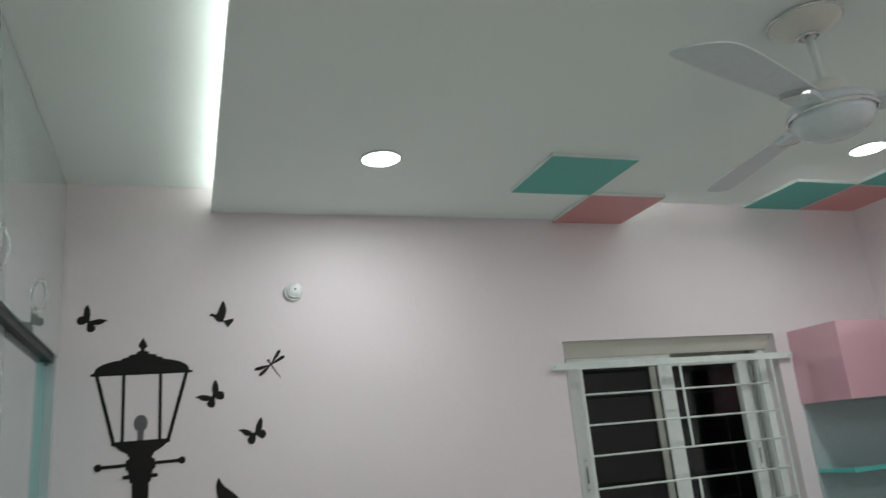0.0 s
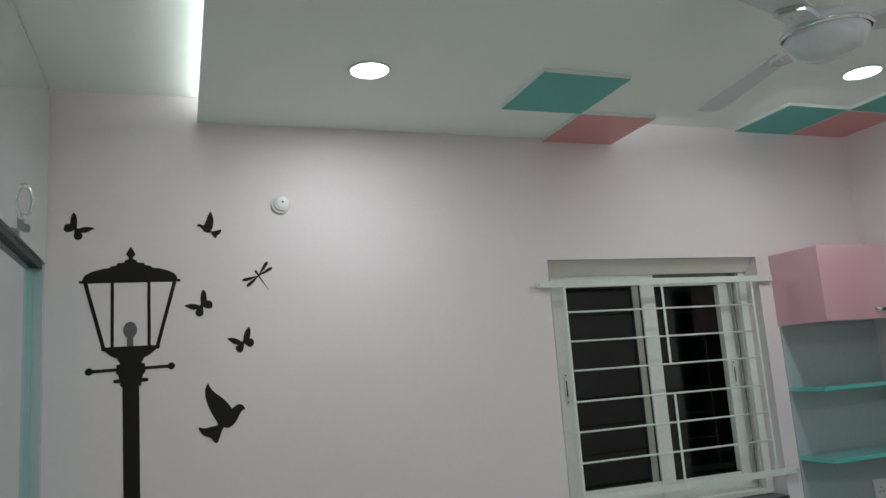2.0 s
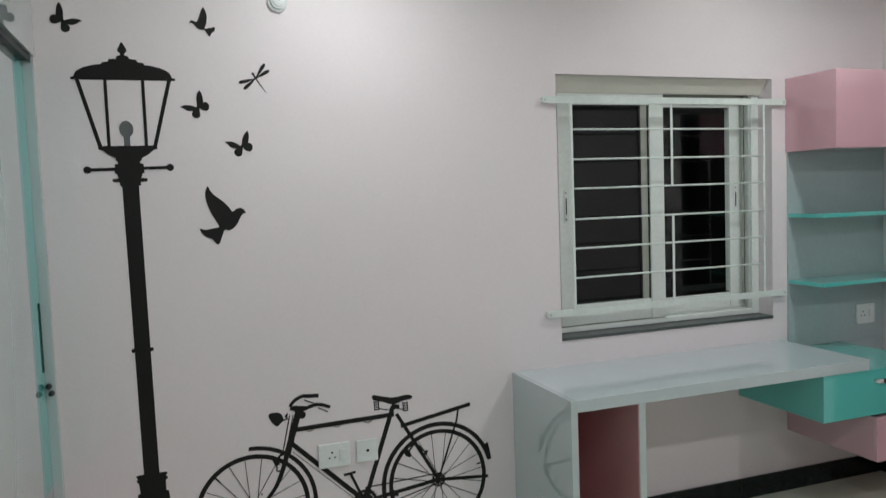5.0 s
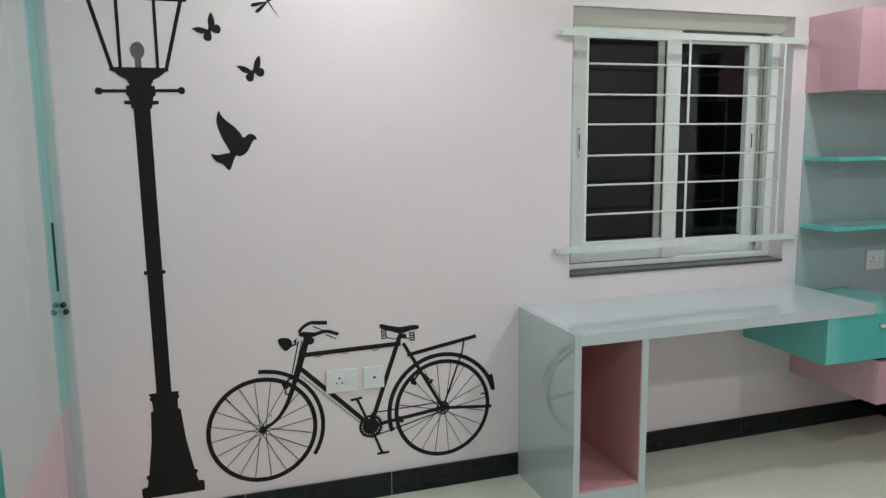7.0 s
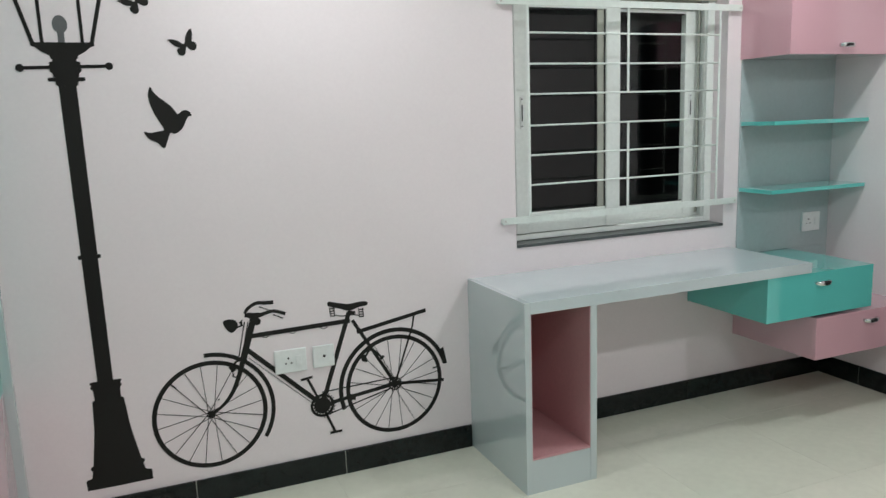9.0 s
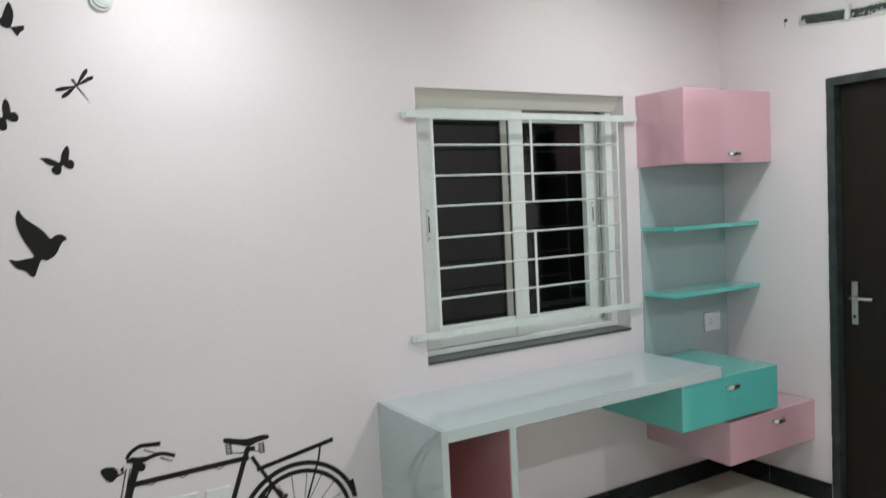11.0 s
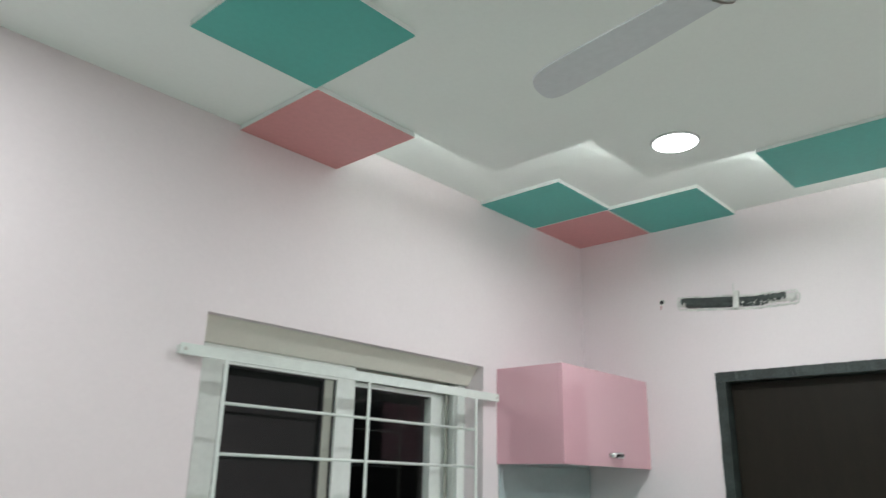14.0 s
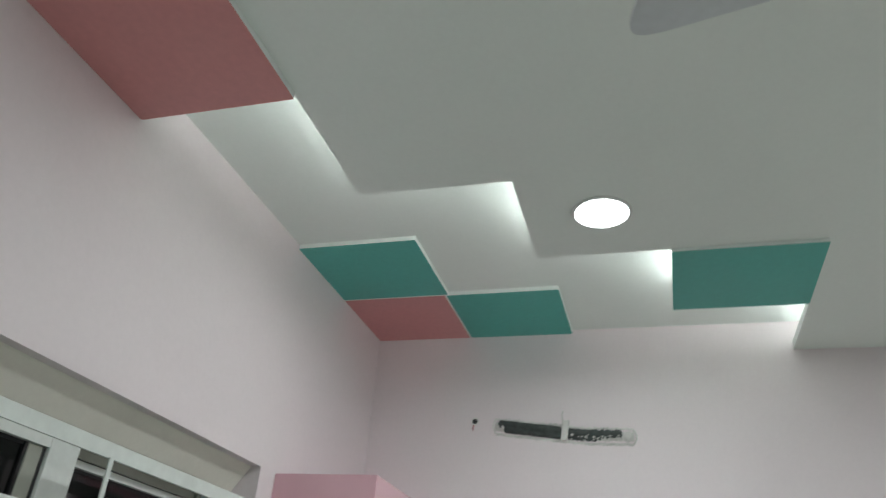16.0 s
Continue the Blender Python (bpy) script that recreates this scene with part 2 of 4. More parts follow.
# ---- structure ----
def wall_with_hole(name, axis, at, thick, lo, hi, hole, label):
    """A wall in a plane of constant axis, with one opening (a0, z0, a1, z1) through it."""
    bm = bmesh.new()
    a0, z0, a1, z1 = hole

    def piece(p0, q0, p1, q1):
        if p1 - p0 > 1e-4 and q1 - q0 > 1e-4:
            if axis == "y":
                box((p0, at, q0), (p1, at + thick, q1), bm=bm)
            else:
                box((at, p0, q0), (at + thick, p1, q1), bm=bm)
    piece(lo[0], lo[1], a0, hi[1])
    piece(a1, lo[1], hi[0], hi[1])
    piece(a0, lo[1], a1, z0)
    piece(a0, z1, a1, hi[1])
    bmesh.ops.remove_doubles(bm, verts=bm.verts, dist=1e-5)
    return tagged(part(name, bm, PAINT), label, "wall", kind="structure")


WIN = (1.939, 0.868, 3.080, 1.993)
DOOR = (1.483, 0.0, 2.163, 2.007)
wall_with_hole("wall_north", "y", WALL_Y, 0.23, (-0.75, -0.02), (WALL_X + 0.15, HIGH), WIN, "pale pink painted wall with stickers and a window")
wall_with_hole("wall_east", "x", WALL_X, 0.14, (BACK_Y, -0.02), (WALL_Y, HIGH), DOOR, "pale pink painted wall with a dark door")
tagged(part("wall_south", box((-0.75, BACK_Y - 0.12, -0.02), (WALL_X + 0.15, BACK_Y, HIGH)), PAINT), "plain pale pink painted wall", "wall", kind="structure")
tagged(part("wall_west", box((-0.75, BACK_Y, -0.02), (-0.63, WALL_Y, HIGH)), PAINT), "plain pale pink wall behind the wardrobe", "wall", kind="structure")
tagged(part("ceiling_upper", box((-0.75, BACK_Y - 0.12, HIGH), (WALL_X + 0.15, WALL_Y + 0.23, HIGH + 0.1)), CEILING), "off-white painted upper ceiling", "ceiling", kind="structure")


def dropped_board():
    """The stepped board of the false ceiling: cells of a grid."""
    bm = bmesh.new()
    cols = {0: 7, 1: 6, 2: 5, 3: 4, 4: 3}          # cells present in each row, counted from the cove
    top = LOW + 0.026
    have = {(i, j) for j, n in cols.items() for i in range(n)}
    verts = {}

    def v(i, j, z):
        k = (i, j, z)
        if k not in verts:
            verts[k] = bm.verts.new((GX[i] - (0.0065 * (WALL_Y - GY[j]) if i == 0 else 0.0), GY[j], z))
        return verts[k]
    for i, j in sorted(have):
        bm.faces.new((v(i, j, LOW), v(i, j + 1, LOW), v(i + 1, j + 1, LOW), v(i + 1, j, LOW)))
        bm.faces.new((v(i, j, top), v(i + 1, j, top), v(i + 1, j + 1, top), v(i, j + 1, top)))
        for di, dj, a, b in ((-1, 0, (0, 0), (0, 1)), (1, 0, (1, 1), (1, 0)), (0, -1, (1, 0), (0, 0)), (0, 1, (0, 1), (1, 1))):
            if (i + di, j + dj) not in have:
                bm.faces.new((v(i + a[0], j + a[1], LOW), v(i + b[0], j + b[1], LOW), v(i + b[0], j + b[1], top), v(i + a[0], j + a[1], top)))
    return tagged(part("ceiling_dropped", bm, CEILING), "off-white stepped false ceiling with painted squares", "ceiling", kind="structure")


dropped_board()


def painted_panel(x0, y0, x1, y1, z0, z1, mat, label):
    """A square board with a painted face, white edges and softly rounded corners."""
    bm = box((x0, y0, z0), (x1, y1, z1))
    bmesh.ops.bevel(bm, geom=[e for e in bm.edges if abs(e.verts[0].co.z - e.verts[1].co.z) > 0.001], offset=0.004, segments=2, affect="EDGES", profile=0.5)
    bm.normal_update()
    for f in bm.faces:
        f.material_index = 1 if f.normal.z < -0.5 else 0
    tagged(part("ceiling_panel", bm, [CEILING, mat]), label, "ceiling panel", "ceiling panels", "structure")


# squares under the board
painted_panel(1.610, 2.037, 1.9635, 2.3965, PANEL, LOW - 0.0005, TEAL_PAINT, "teal painted square panel under the false ceiling")
painted_panel(1.969, 2.3955, 2.327, WALL_Y - 0.0005, PANEL, LOW - 0.0005, PINK_PAINT, "pink painted square panel under the false ceiling")
painted_panel(3.056, 1.322, 3.410, 1.6885, PANEL + 0.004, LOW - 0.0005, TEAL_PAINT, "teal painted square panel under the false ceiling")
# squares of the corner, on a white backing
for x0, y0, x1, y1 in ((3.0585, 2.385, WALL_X - 0.001, WALL_Y - 0.001), (3.424, 2.026, WALL_X - 0.001, 2.3845)):
    tagged(part("ceiling_backing", box((x0, y0, RAISED + 0.004), (x1, y1, HIGH - 0.0005)), CEILING), "white backing board of the corner squares", "ceiling", kind="structure")
painted_panel(3.058, 2.3845, 3.417, WALL_Y - 0.0005, RAISED, RAISED + 0.0038, TEAL_PAINT, "teal painted square ceiling panel with white edge")
painted_panel(3.4225, 2.397, WALL_X - 0.0005, WALL_Y - 0.0005, RAISED, RAISED + 0.0038, PINK_PAINT, "pink painted square ceiling panel in the corner")
painted_panel(3.4235, 2.0255, WALL_X - 0.0005, 2.391, RAISED, RAISED + 0.0038, TEAL_PAINT, "teal painted square ceiling panel with white edge")


def led_strip(x0, y0, x1, y1, glow):
    t = thing("led_strip", ((x0 + x1) / 2, (y0 + y1) / 2, LOW + 0.026), "thin cool white light strip lying on the false ceiling", "light strip", "cove lights")
    part("tape", box((x0, y0, LOW + 0.0262), (x1, y1, LOW + 0.029)), PLASTIC, t)
    part("diodes", box((x0 + 0.002, y0 + 0.002, LOW + 0.0292), (x1 - 0.002, y1 - 0.002, LOW + 0.033)), glow, t)


SET = 0.063                                         # how far the strips of the steps lie behind the edges
led_strip(GX[0] + 0.03, BACK_Y + 0.05, GX[0] + 0.042, WALL_Y - 0.03, LED_COVE)
for k in range(4):                                  # the steps of the recess
    led_strip(GX[3 + k] - SET - 0.012, GY[4 - k] + 0.01, GX[3 + k] - SET, GY[5 - k] - (0.20 if k == 0 else 0.02), LED_STEPS)
    led_strip(GX[3 + k] - SET + 0.01, GY[4 - k] - SET - 0.012, (GX[4 + k]) - SET - 0.02, GY[4 - k] - SET, LED_STEPS)

# floor: screed with tiles laid on it
floor = tagged(part("floor", box((-0.75, BACK_Y - 0.12, -0.12), (WALL_X + 0.15, WALL_Y + 0.23, -0.004)), GROUT), "polished cream vitrified tile floor", "floor", kind="structure")


def skirting(x0, y0, x1, y1, cuts, along):
    ob = tagged(part("skirting", box((x0, y0, 0.0), (x1, y1, 0.094)), GROUT), "polished black granite skirting with pale joints", "skirting", kind="structure")
    edges = [x0 if along == "x" else y0] + cuts + [x1 if along == "x" else y1]
    for a, b in zip(edges, edges[1:]):
        if along == "x":
            part("skirting_tile", box((a + 0.0015, y0 - 0.004, 0.0005), (b - 0.0015, y1, 0.1), 0.0015), GRANITE, ob)
        else:
            part("skirting_tile", box((x0 - 0.004, a + 0.0015, 0.0005), (x1, b - 0.0015, 0.1), 0.0015), GRANITE, ob)


skirting(0.005, WALL_Y - 0.008, 1.698, WALL_Y - 0.0005, [0.545, 1.128], "x")
skirting(2.018, WALL_Y - 0.008, WALL_X - 0.001, WALL_Y - 0.0005, [2.30, 2.88, 3.46], "x")
skirting(WALL_X - 0.008, DOOR[2] + 0.001, WALL_X - 0.0005, WALL_Y - 0.014, [2.5], "y")
skirting(WALL_X - 0.008, BACK_Y + 0.001, WALL_X - 0.0005, DOOR[0] - 0.001, [-0.4, 0.2, 0.8], "y")


# ---- window ----
def window():
    x0, z0, x1, z1 = WIN
    w = thing("window_1", ((x0 + x1) / 2, WALL_Y + 0.1, z0), "white sliding window with dark night panes", "window", kind="structure")
    yf = WALL_Y + 0.085
    part("window_sill", box((x0 + 0.001, WALL_Y - 0.006, z0 - 0.009), (x1 - 0.001, WALL_Y + 0.2, z0 + 0.004), 0.002), SILL, w, "dark grey granite sill")
    for lo, hi in (((x0 + 0.001, yf, z0 + 0.005), (x0 + 0.045, yf + 0.11, z1 - 0.001)), ((x1 - 0.045, yf, z0 + 0.005), (x1 - 0.001, yf + 0.11, z1 - 0.001)),
                   ((x0 + 0.0455, yf, z1 - 0.022), (x1 - 0.0455, yf + 0.11, z1 - 0.001)), ((x0 + 0.0455, yf, z0 + 0.005), (x1 - 0.0455, yf + 0.11, z0 + 0.032))):
        part("window_frame", box(lo, hi, 0.004), UPVC, w)
    # splayed plaster down to the frame
    bm = bmesh.new()
    ends = [[bm.verts.new((x, y, z)) for y, z in ((WALL_Y + 0.026, z1 - 0.0005), (WALL_Y + 0.030, z1 - 0.004), (yf - 0.012, 1.929), (yf - 0.0075, 1.927), (yf - 0.0075, z1 - 0.0005))] for x in (x0 + 0.0005, x1 - 0.0005)]
    for k in range(5):
        bm.faces.new((ends[0][k], ends[0][(k + 1) % 5], ends[1][(k + 1) % 5], ends[1][k]))
    bm.faces.new(ends[0])
    bm.faces.new(ends[1])
    part("head_splay", bm, REVEAL, w, "off-white splayed plaster over the frame")
    # olive strip: the shade of the recess under the head is its colour
    part("shaded_gap", box((2.535, yf + 0.050, 1.894), (x1 - 0.050, yf + 0.058, z1 - 0.0365)), SHADED_UPVC, w, "olive strip standing in for a shaded gap of the frame")
    # track ribs of the outer frame
    part("track", box((x0 + 0.046, yf + 0.05, z0 + 0.0325), (x1 - 0.046, yf + 0.056, z0 + 0.046)), UPVC, w)
    part("track", box((x0 + 0.046, yf + 0.05, z1 - 0.036), (x1 - 0.046, yf + 0.056, z1 - 0.0225)), UPVC, w)

    def sash(a, b, y, left, right, mat, hi, foot):
        lo = z0 + 0.036
        s = part("sash", box((a, y, lo), (a + left, y + 0.036, hi), 0.0015), UPVC, w)
        part("stile", box((b - right, y, lo), (b, y + 0.036, hi), 0.0015), UPVC, s)
        part("rail", box((a + left, y + 0.002, lo), (b - right, y + 0.034, lo + foot), 0.003), UPVC, s)
        part("rail", box((a + left, y + 0.0005, z1 - 0.115), (b - right, y + 0.034, hi), 0.0008), UPVC, s)
        pane = part("pane", box((a + left - 0.004, y + 0.014, lo + foot - 0.004), (b - right + 0.004, y + 0.02, z1 - 0.111)), mat, s)
        pane.visible_shadow = False
        part("gasket", box((a + left, y + 0.012, z1 - 0.122), (b - right, y + 0.013, z1 - 0.1155)), DARK, s)
        part("gasket", box((a + left, y + 0.012, lo + foot + 0.0005), (b - right, y + 0.013, lo + foot + 0.006)), DARK, s)
        return s
    s1 = sash(x0 + 0.046, 2.53, yf - 0.006, 0.066, 0.075, MESH_PANE, z1 - 0.006, 0.092)
    s2 = sash(2.450, x1 - 0.046, yf + 0.060, 0.05, 0.078, GLASS, 1.893, 0.074)
    part("stile", box((x1 - 0.052, yf + 0.010, z0 + 0.036), (x1 - 0.0455, yf + 0.030, z1 - 0.025), 0.004), UPVC, w)
    # olive strip in place of the shaded gap beside the sash
    part("shaded_gap", box((x1 - 0.068, yf + 0.036, z0 + 0.050), (x1 - 0.060, yf + 0.042, z1 - 0.040)), SHADED_UPVC, w, "olive strip standing in for a shaded gap of the frame")
    part("gasket", box((x1 - 0.0595, yf + 0.036, z0 + 0.050), (x1 - 0.0565, yf + 0.040, z1 - 0.040)), DARK, w)
    # rear stile laid before the pane, coloured darker as if behind the glass
    part("stile", box((2.412, yf + 0.001, z0 + 0.1285), (2.446, yf + 0.0075, z1 - 0.1155), 0.002), SHADED_UPVC, s1)
    part("gasket", box((2.4465, yf + 0.002, z0 + 0.129), (2.4545, yf + 0.0075, z1 - 0.116)), DARK, s1)
    part("gasket", box((2.404, yf + 0.0025, z0 + 0.129), (2.4115, yf + 0.0075, z1 - 0.116)), DARK, s1)
    for s, x, y in ((s1, x0 + 0.078, yf - 0.0065), (s2, x1 - 0.092, yf + 0.0595)):
        latch = part("latch", box((x - 0.008, y - 0.004, 1.365), (x + 0.008, y, 1.505), 0.003), PLASTIC, s)
        part("slot", box((x - 0.0025, y - 0.0052, 1.400), (x + 0.0030, y - 0.004, 1.470)), DARK, s)
        for z in (1.377, 1.493):
            part("screw", lathe([(0.0, -0.0052), (0.003, -0.005), (0.0034, -0.004)], (x, y, z), "y", sides=10), DARK, latch)
    return w


window()
# near-black sheet outside; the darkness of the night is put into its colour
tagged(part("backdrop", box((0.5, WALL_Y + 1.6, -0.5), (4.8, WALL_Y + 1.7, 3.2)), NIGHT), "near-black sheet standing in for the night outside", "backdrop", kind="structure")


def grille():
    g = thing("window_grille", (2.52, WALL_Y, 0.98), "white painted steel safety grille with thin bars over the window", "window grille")
    y = WALL_Y - 0.022
    for z, x0, x1 in ((1.883, 1.864, 3.142), (0.982, 1.864, 3.142)):
        rail = part("rail", box((x0, y - 0.003, z - 0.0145), (x1, y + 0.003, z + 0.0145), 0.001), STEEL_WHITE, g)
        for x in (x0 + 0.012, x1 - 0.012):
            part("screw", lathe([(0.0, -0.0055), (0.004, -0.005), (0.005, -0.0032)], (x, y, z), "y", sides=12), BRUSHED, rail)
            part("spacer", box((x - 0.01, y + 0.003, z - 0.01), (x + 0.01, WALL_Y - 0.0005, z + 0.01)), STEEL_WHITE, rail)
    for z in (1.760, 1.634, 1.510, 1.380, 1.255, 1.129):
        part("bar", tube([(1.993, y, z), (3.005, y, z)], 0.0044), STEEL_WHITE, g, smooth=True)
    for x, z0, z1 in ((1.993, 0.996, 1.87), (3.005, 0.996, 1.87), (2.494, 1.51, 1.87), (2.496, 0.996, 1.38)):
        part("upright", box((x - 0.0055, y - 0.0085, z0), (x + 0.0055, y - 0.0055, z1)), STEEL_WHITE, g)
    return g


grille()


# ---- door ----
def door():
    y0, z0, y1, z1 = DOOR
    d = thing("door_1", (WALL_X, (y0 + y1) / 2, 0), "closed dark brown door in a rough black granite frame", "door", kind="structure")
    rng = random.Random(4)

    def rough(lo, hi):
        bm = box(lo, hi)
        bmesh.ops.subdivide_edges(bm, edges=[e for e in bm.edges if e.calc_length() > 0.3], cuts=90)
        for v in bm.verts:
            v.co += Vector((rng.uniform(-0.0010, 0.0010), rng.uniform(-0.0014, 0.0014), rng.uniform(-0.0014, 0.0014)))
        return bm
    part("door_frame", rough((WALL_X - 0.006, y1 - 0.036, 0.0), (WALL_X + 0.135, y1 + 0.001, z1 - 0.0365)), GRANITE_RAW, d)
    part("door_frame", rough((WALL_X - 0.006, y0 - 0.001, 0.0), (WALL_X + 0.135, y0 + 0.032, z1 - 0.0365)), GRANITE_RAW, d)
    part("door_frame", rough((WALL_X - 0.006, y0 - 0.001, z1 - 0.036), (WALL_X + 0.135, y1 + 0.001, z1 + 0.001)), GRANITE_RAW, d)
    part("threshold", box((WALL_X - 0.004, y0 + 0.037, -0.003), (WALL_X + 0.135, y1 - 0.041, 0.012), 0.002), GRANITE, d)
    xf = WALL_X + 0.042
    part("door_leaf", box((xf, y0 + 0.035, 0.014), (xf + 0.035, y1 - 0.039, z1 - 0.039), 0.002), DOOR_WOOD, d)
    h = part("door_handle", box((xf - 0.007, 2.054, 0.872), (xf, 2.084, 1.072), 0.003), BRUSHED, d, "brushed steel lever handle on a long plate")
    part("lever", tube([(xf - 0.007, 2.069, 1.0), (xf - 0.045, 2.069, 1.0), (xf - 0.05, 2.062, 1.0), (xf - 0.05, 1.965, 1.0)], 0.0075), BRUSHED, h, smooth=True)
    part("keyhole", lathe([(0.0, -0.0085), (0.008, -0.0083), (0.008, -0.007)], (xf, 2.069, 0.91), "x", sides=14), DARK, h)
    return d


door()


# ---- wardrobe ----
def pull(parent, x, y, z, reach=0.021, tall=0.105):
    """A bowed chrome pull on a front at x."""
    pts = [(x + reach * math.sin(math.pi * k / 12) ** 0.6, y, z - tall / 2 + tall * k / 12) for k in range(13)]
    h = part("handle", tube(pts, 0.0050), CHROME, parent, "bowed chrome handle", smooth=True)
    for s in (-1, 1):
        part("foot", lathe([(0.0, 0.014), (0.007, 0.0135), (0.009, 0.0)], (x, y, z + s * (tall / 2 - 0.006)), "x", sides=14), CHROME, h)
    return h


def wardrobe():
    w = thing("wardrobe", (-0.31, 1.2, 0), "glossy pale grey wardrobe with loft doors and pink, teal sliding doors", "wardrobe")
    y0, y1 = -0.60, WALL_Y - 0.002
    part("side_panel", box((-0.625, y1 - 0.018, 0.0), (-0.006, y1, 2.006), 0.001), GREY, w)
    part("side_panel", box((-0.625, y1 - 0.018, 2.0065), (-0.0225, y1, HIGH - 0.002), 0.001), GREY, w)
    part("side_panel", box((-0.625, y0, 0.0), (-0.0225, y0 + 0.018, HIGH - 0.002), 0.001), GREY, w)
    part("back_panel", box((-0.628, y0 + 0.0185, 0.0), (-0.610, y1 - 0.0185, HIGH - 0.002)), GREY, w)
    part("loft_floor", box((-0.609, y0 + 0.0185, 2.006), (-0.021, y1 - 0.0185, 2.026)), GREY, w)
    part("plinth", box((-0.605, y0 + 0.0185, 0.0), (-0.026, y1 - 0.0185, 0.05), 0.002), GREY, w)
    t = part("top_track", box((-0.078, y0 + 0.0185, 1.990), (-0.015, y1 - 0.0185, 2.0055), 0.001), TRACK, w, "dark anodised sliding track")
    part("track_lip", box((-0.0145, y0 + 0.0185, 1.986), (-0.0115, y1 - 0.0185, 2.0055)), TRACK, t)
    # loft doors
    cuts = [y0 + 0.0185, 0.35, 0.85, 1.35, 1.75, 2.25, y1 - 0.0005]
    for a, b in zip(cuts, cuts[1:]):
        d = part("loft_door", box((-0.020, a + 0.0002, 2.007), (0.0, b - 0.0002, HIGH - 0.004), 0.0002), FROST, w, "glossy pale grey loft door")
        if abs(b - 1.75) < 0.01:
            pull(d, 0.0, 1.708, 2.114)
        elif abs(a - 1.75) < 0.01:
            pull(d, 0.0, 1.790, 2.114)
        elif abs(a - 2.25) < 0.01:
            pull(d, 0.0, 2.328, 2.126)
        elif abs(b - 0.85) < 0.01:
            pull(d, 0.0, 0.80, 2.120)
    # recessed sliding door next to the wall
    a, b, x = 1.60, y1 - 0.020, -0.036
    d = part("sliding_door", box((x - 0.018, a, 0.560), (x, b - 0.134, 1.988), 0.001), FROST, w, "glossy pale grey sliding door with teal and pink fields")
    part("teal_field", box((x - 0.018, b - 0.133, 0.560), (x, b, 1.988), 0.001), TEAL, d)
    part("pink_field", box((x - 0.018, a, 0.054), (x, b, 0.559), 0.001), PINK, d)
    part("finger_pull", box((x + 0.0002, b - 0.029, 0.955), (x + 0.004, b - 0.019, 1.19), 0.002), TRACK, d, "dark metal finger pull")
    # front sliding door
    a, b, x = 0.45, 1.745, -0.015
    d = part("sliding_door", box((x - 0.018, a, 1.573), (x, b, 1.988), 0.001), PINK, w, "glossy pink and teal sliding door")
    part("teal_field", box((x - 0.018, a, 0.054), (x, b, 1.572), 0.001), TEAL, d)
    part("sliding_door", box((-0.098, y0 + 0.02, 0.054), (-0.080, 0.50, 1.988), 0.001), FROST, w)
    # lock on the side panel
    for px, z in ((-0.024, 0.906), (-0.017, 0.882)):
        k = part("lock_knob", lathe([(0.0, -0.030), (0.009, -0.029), (0.010, -0.018), (0.005, -0.014), (0.005, 0.0)], (px, y1 - 0.0182, z), "y", sides=16), DARK, w, "black knob", smooth=True)
    return w


wardrobe()


# ---- study corner ----
def desk():
    d = thing("desk", (2.4, 2.5, 0), "pale grey laminate desk with an open pink-lined pedestal", "desk")
    x0, x1, yf, yb = 1.700, 3.118, 2.252, WALL_Y - 0.001
    part("desktop", box((x0 + 0.0261, yf, 0.705), (x1, yb, 0.750), 0.0006), GREY_TOP, d, "glossy pale grey desktop")
    part("side_panel", box((x0, yf, 0.0), (x0 + 0.026, yb, 0.750), 0.0006), GREY, d)
    part("side_panel", box((1.984, yf, 0.0), (2.012, yb - 0.012, 0.7048), 0.0006), GREY, d)
    part("plinth", box((x0 + 0.0265, yf + 0.001, 0.0), (1.9835, yf + 0.02, 0.134)), GREY, d)
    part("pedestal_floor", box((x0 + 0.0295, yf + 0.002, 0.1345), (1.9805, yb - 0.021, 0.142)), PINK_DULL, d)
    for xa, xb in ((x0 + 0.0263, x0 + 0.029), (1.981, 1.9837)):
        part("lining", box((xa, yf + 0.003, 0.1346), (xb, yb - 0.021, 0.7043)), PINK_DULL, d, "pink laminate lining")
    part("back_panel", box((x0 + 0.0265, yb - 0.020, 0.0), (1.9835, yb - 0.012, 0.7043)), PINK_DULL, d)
    return d


def drawer_handle(parent, x, y, z):
    """A short bowed strap pull on two feet, with a dark inset."""
    bm = bmesh.new()
    rows = []
    for k in range(13):
        q = k / 12
        reach = 0.004 + 0.017 * math.sin(math.pi * q) ** 0.35
        tall = 0.0085 + 0.0035 * math.sin(math.pi * q)
        px = x - 0.041 + 0.082 * q
        rows.append([bm.verts.new((px, y - reach - dy, z + dz)) for dy, dz in ((0.0, -tall), (0.004, -tall * 0.8), (0.0055, 0.0), (0.004, tall * 0.8), (0.0, tall), (-0.002, 0.0))])
    for a, b in zip(rows, rows[1:]):
        for k in range(6):
            bm.faces.new((a[k], a[(k + 1) % 6], b[(k + 1) % 6], b[k]))
    bm.faces.new(rows[0])
    bm.faces.new(rows[-1])
    h = part("handle", bm, CHROME, parent, "small bowed chrome handle", smooth=True)
    for q in (-1, 1):
        part("foot", lathe([(0.0, -0.008), (0.008, -0.0075), (0.0095, 0.0)], (x + q * 0.036, y, z), "y", sides=14), CHROME, h)
    part("inset", box((x - 0.015, y - 0.0285, z - 0.0060), (x + 0.015, y - 0.0255, z + 0.0060), 0.001), DARK, h)


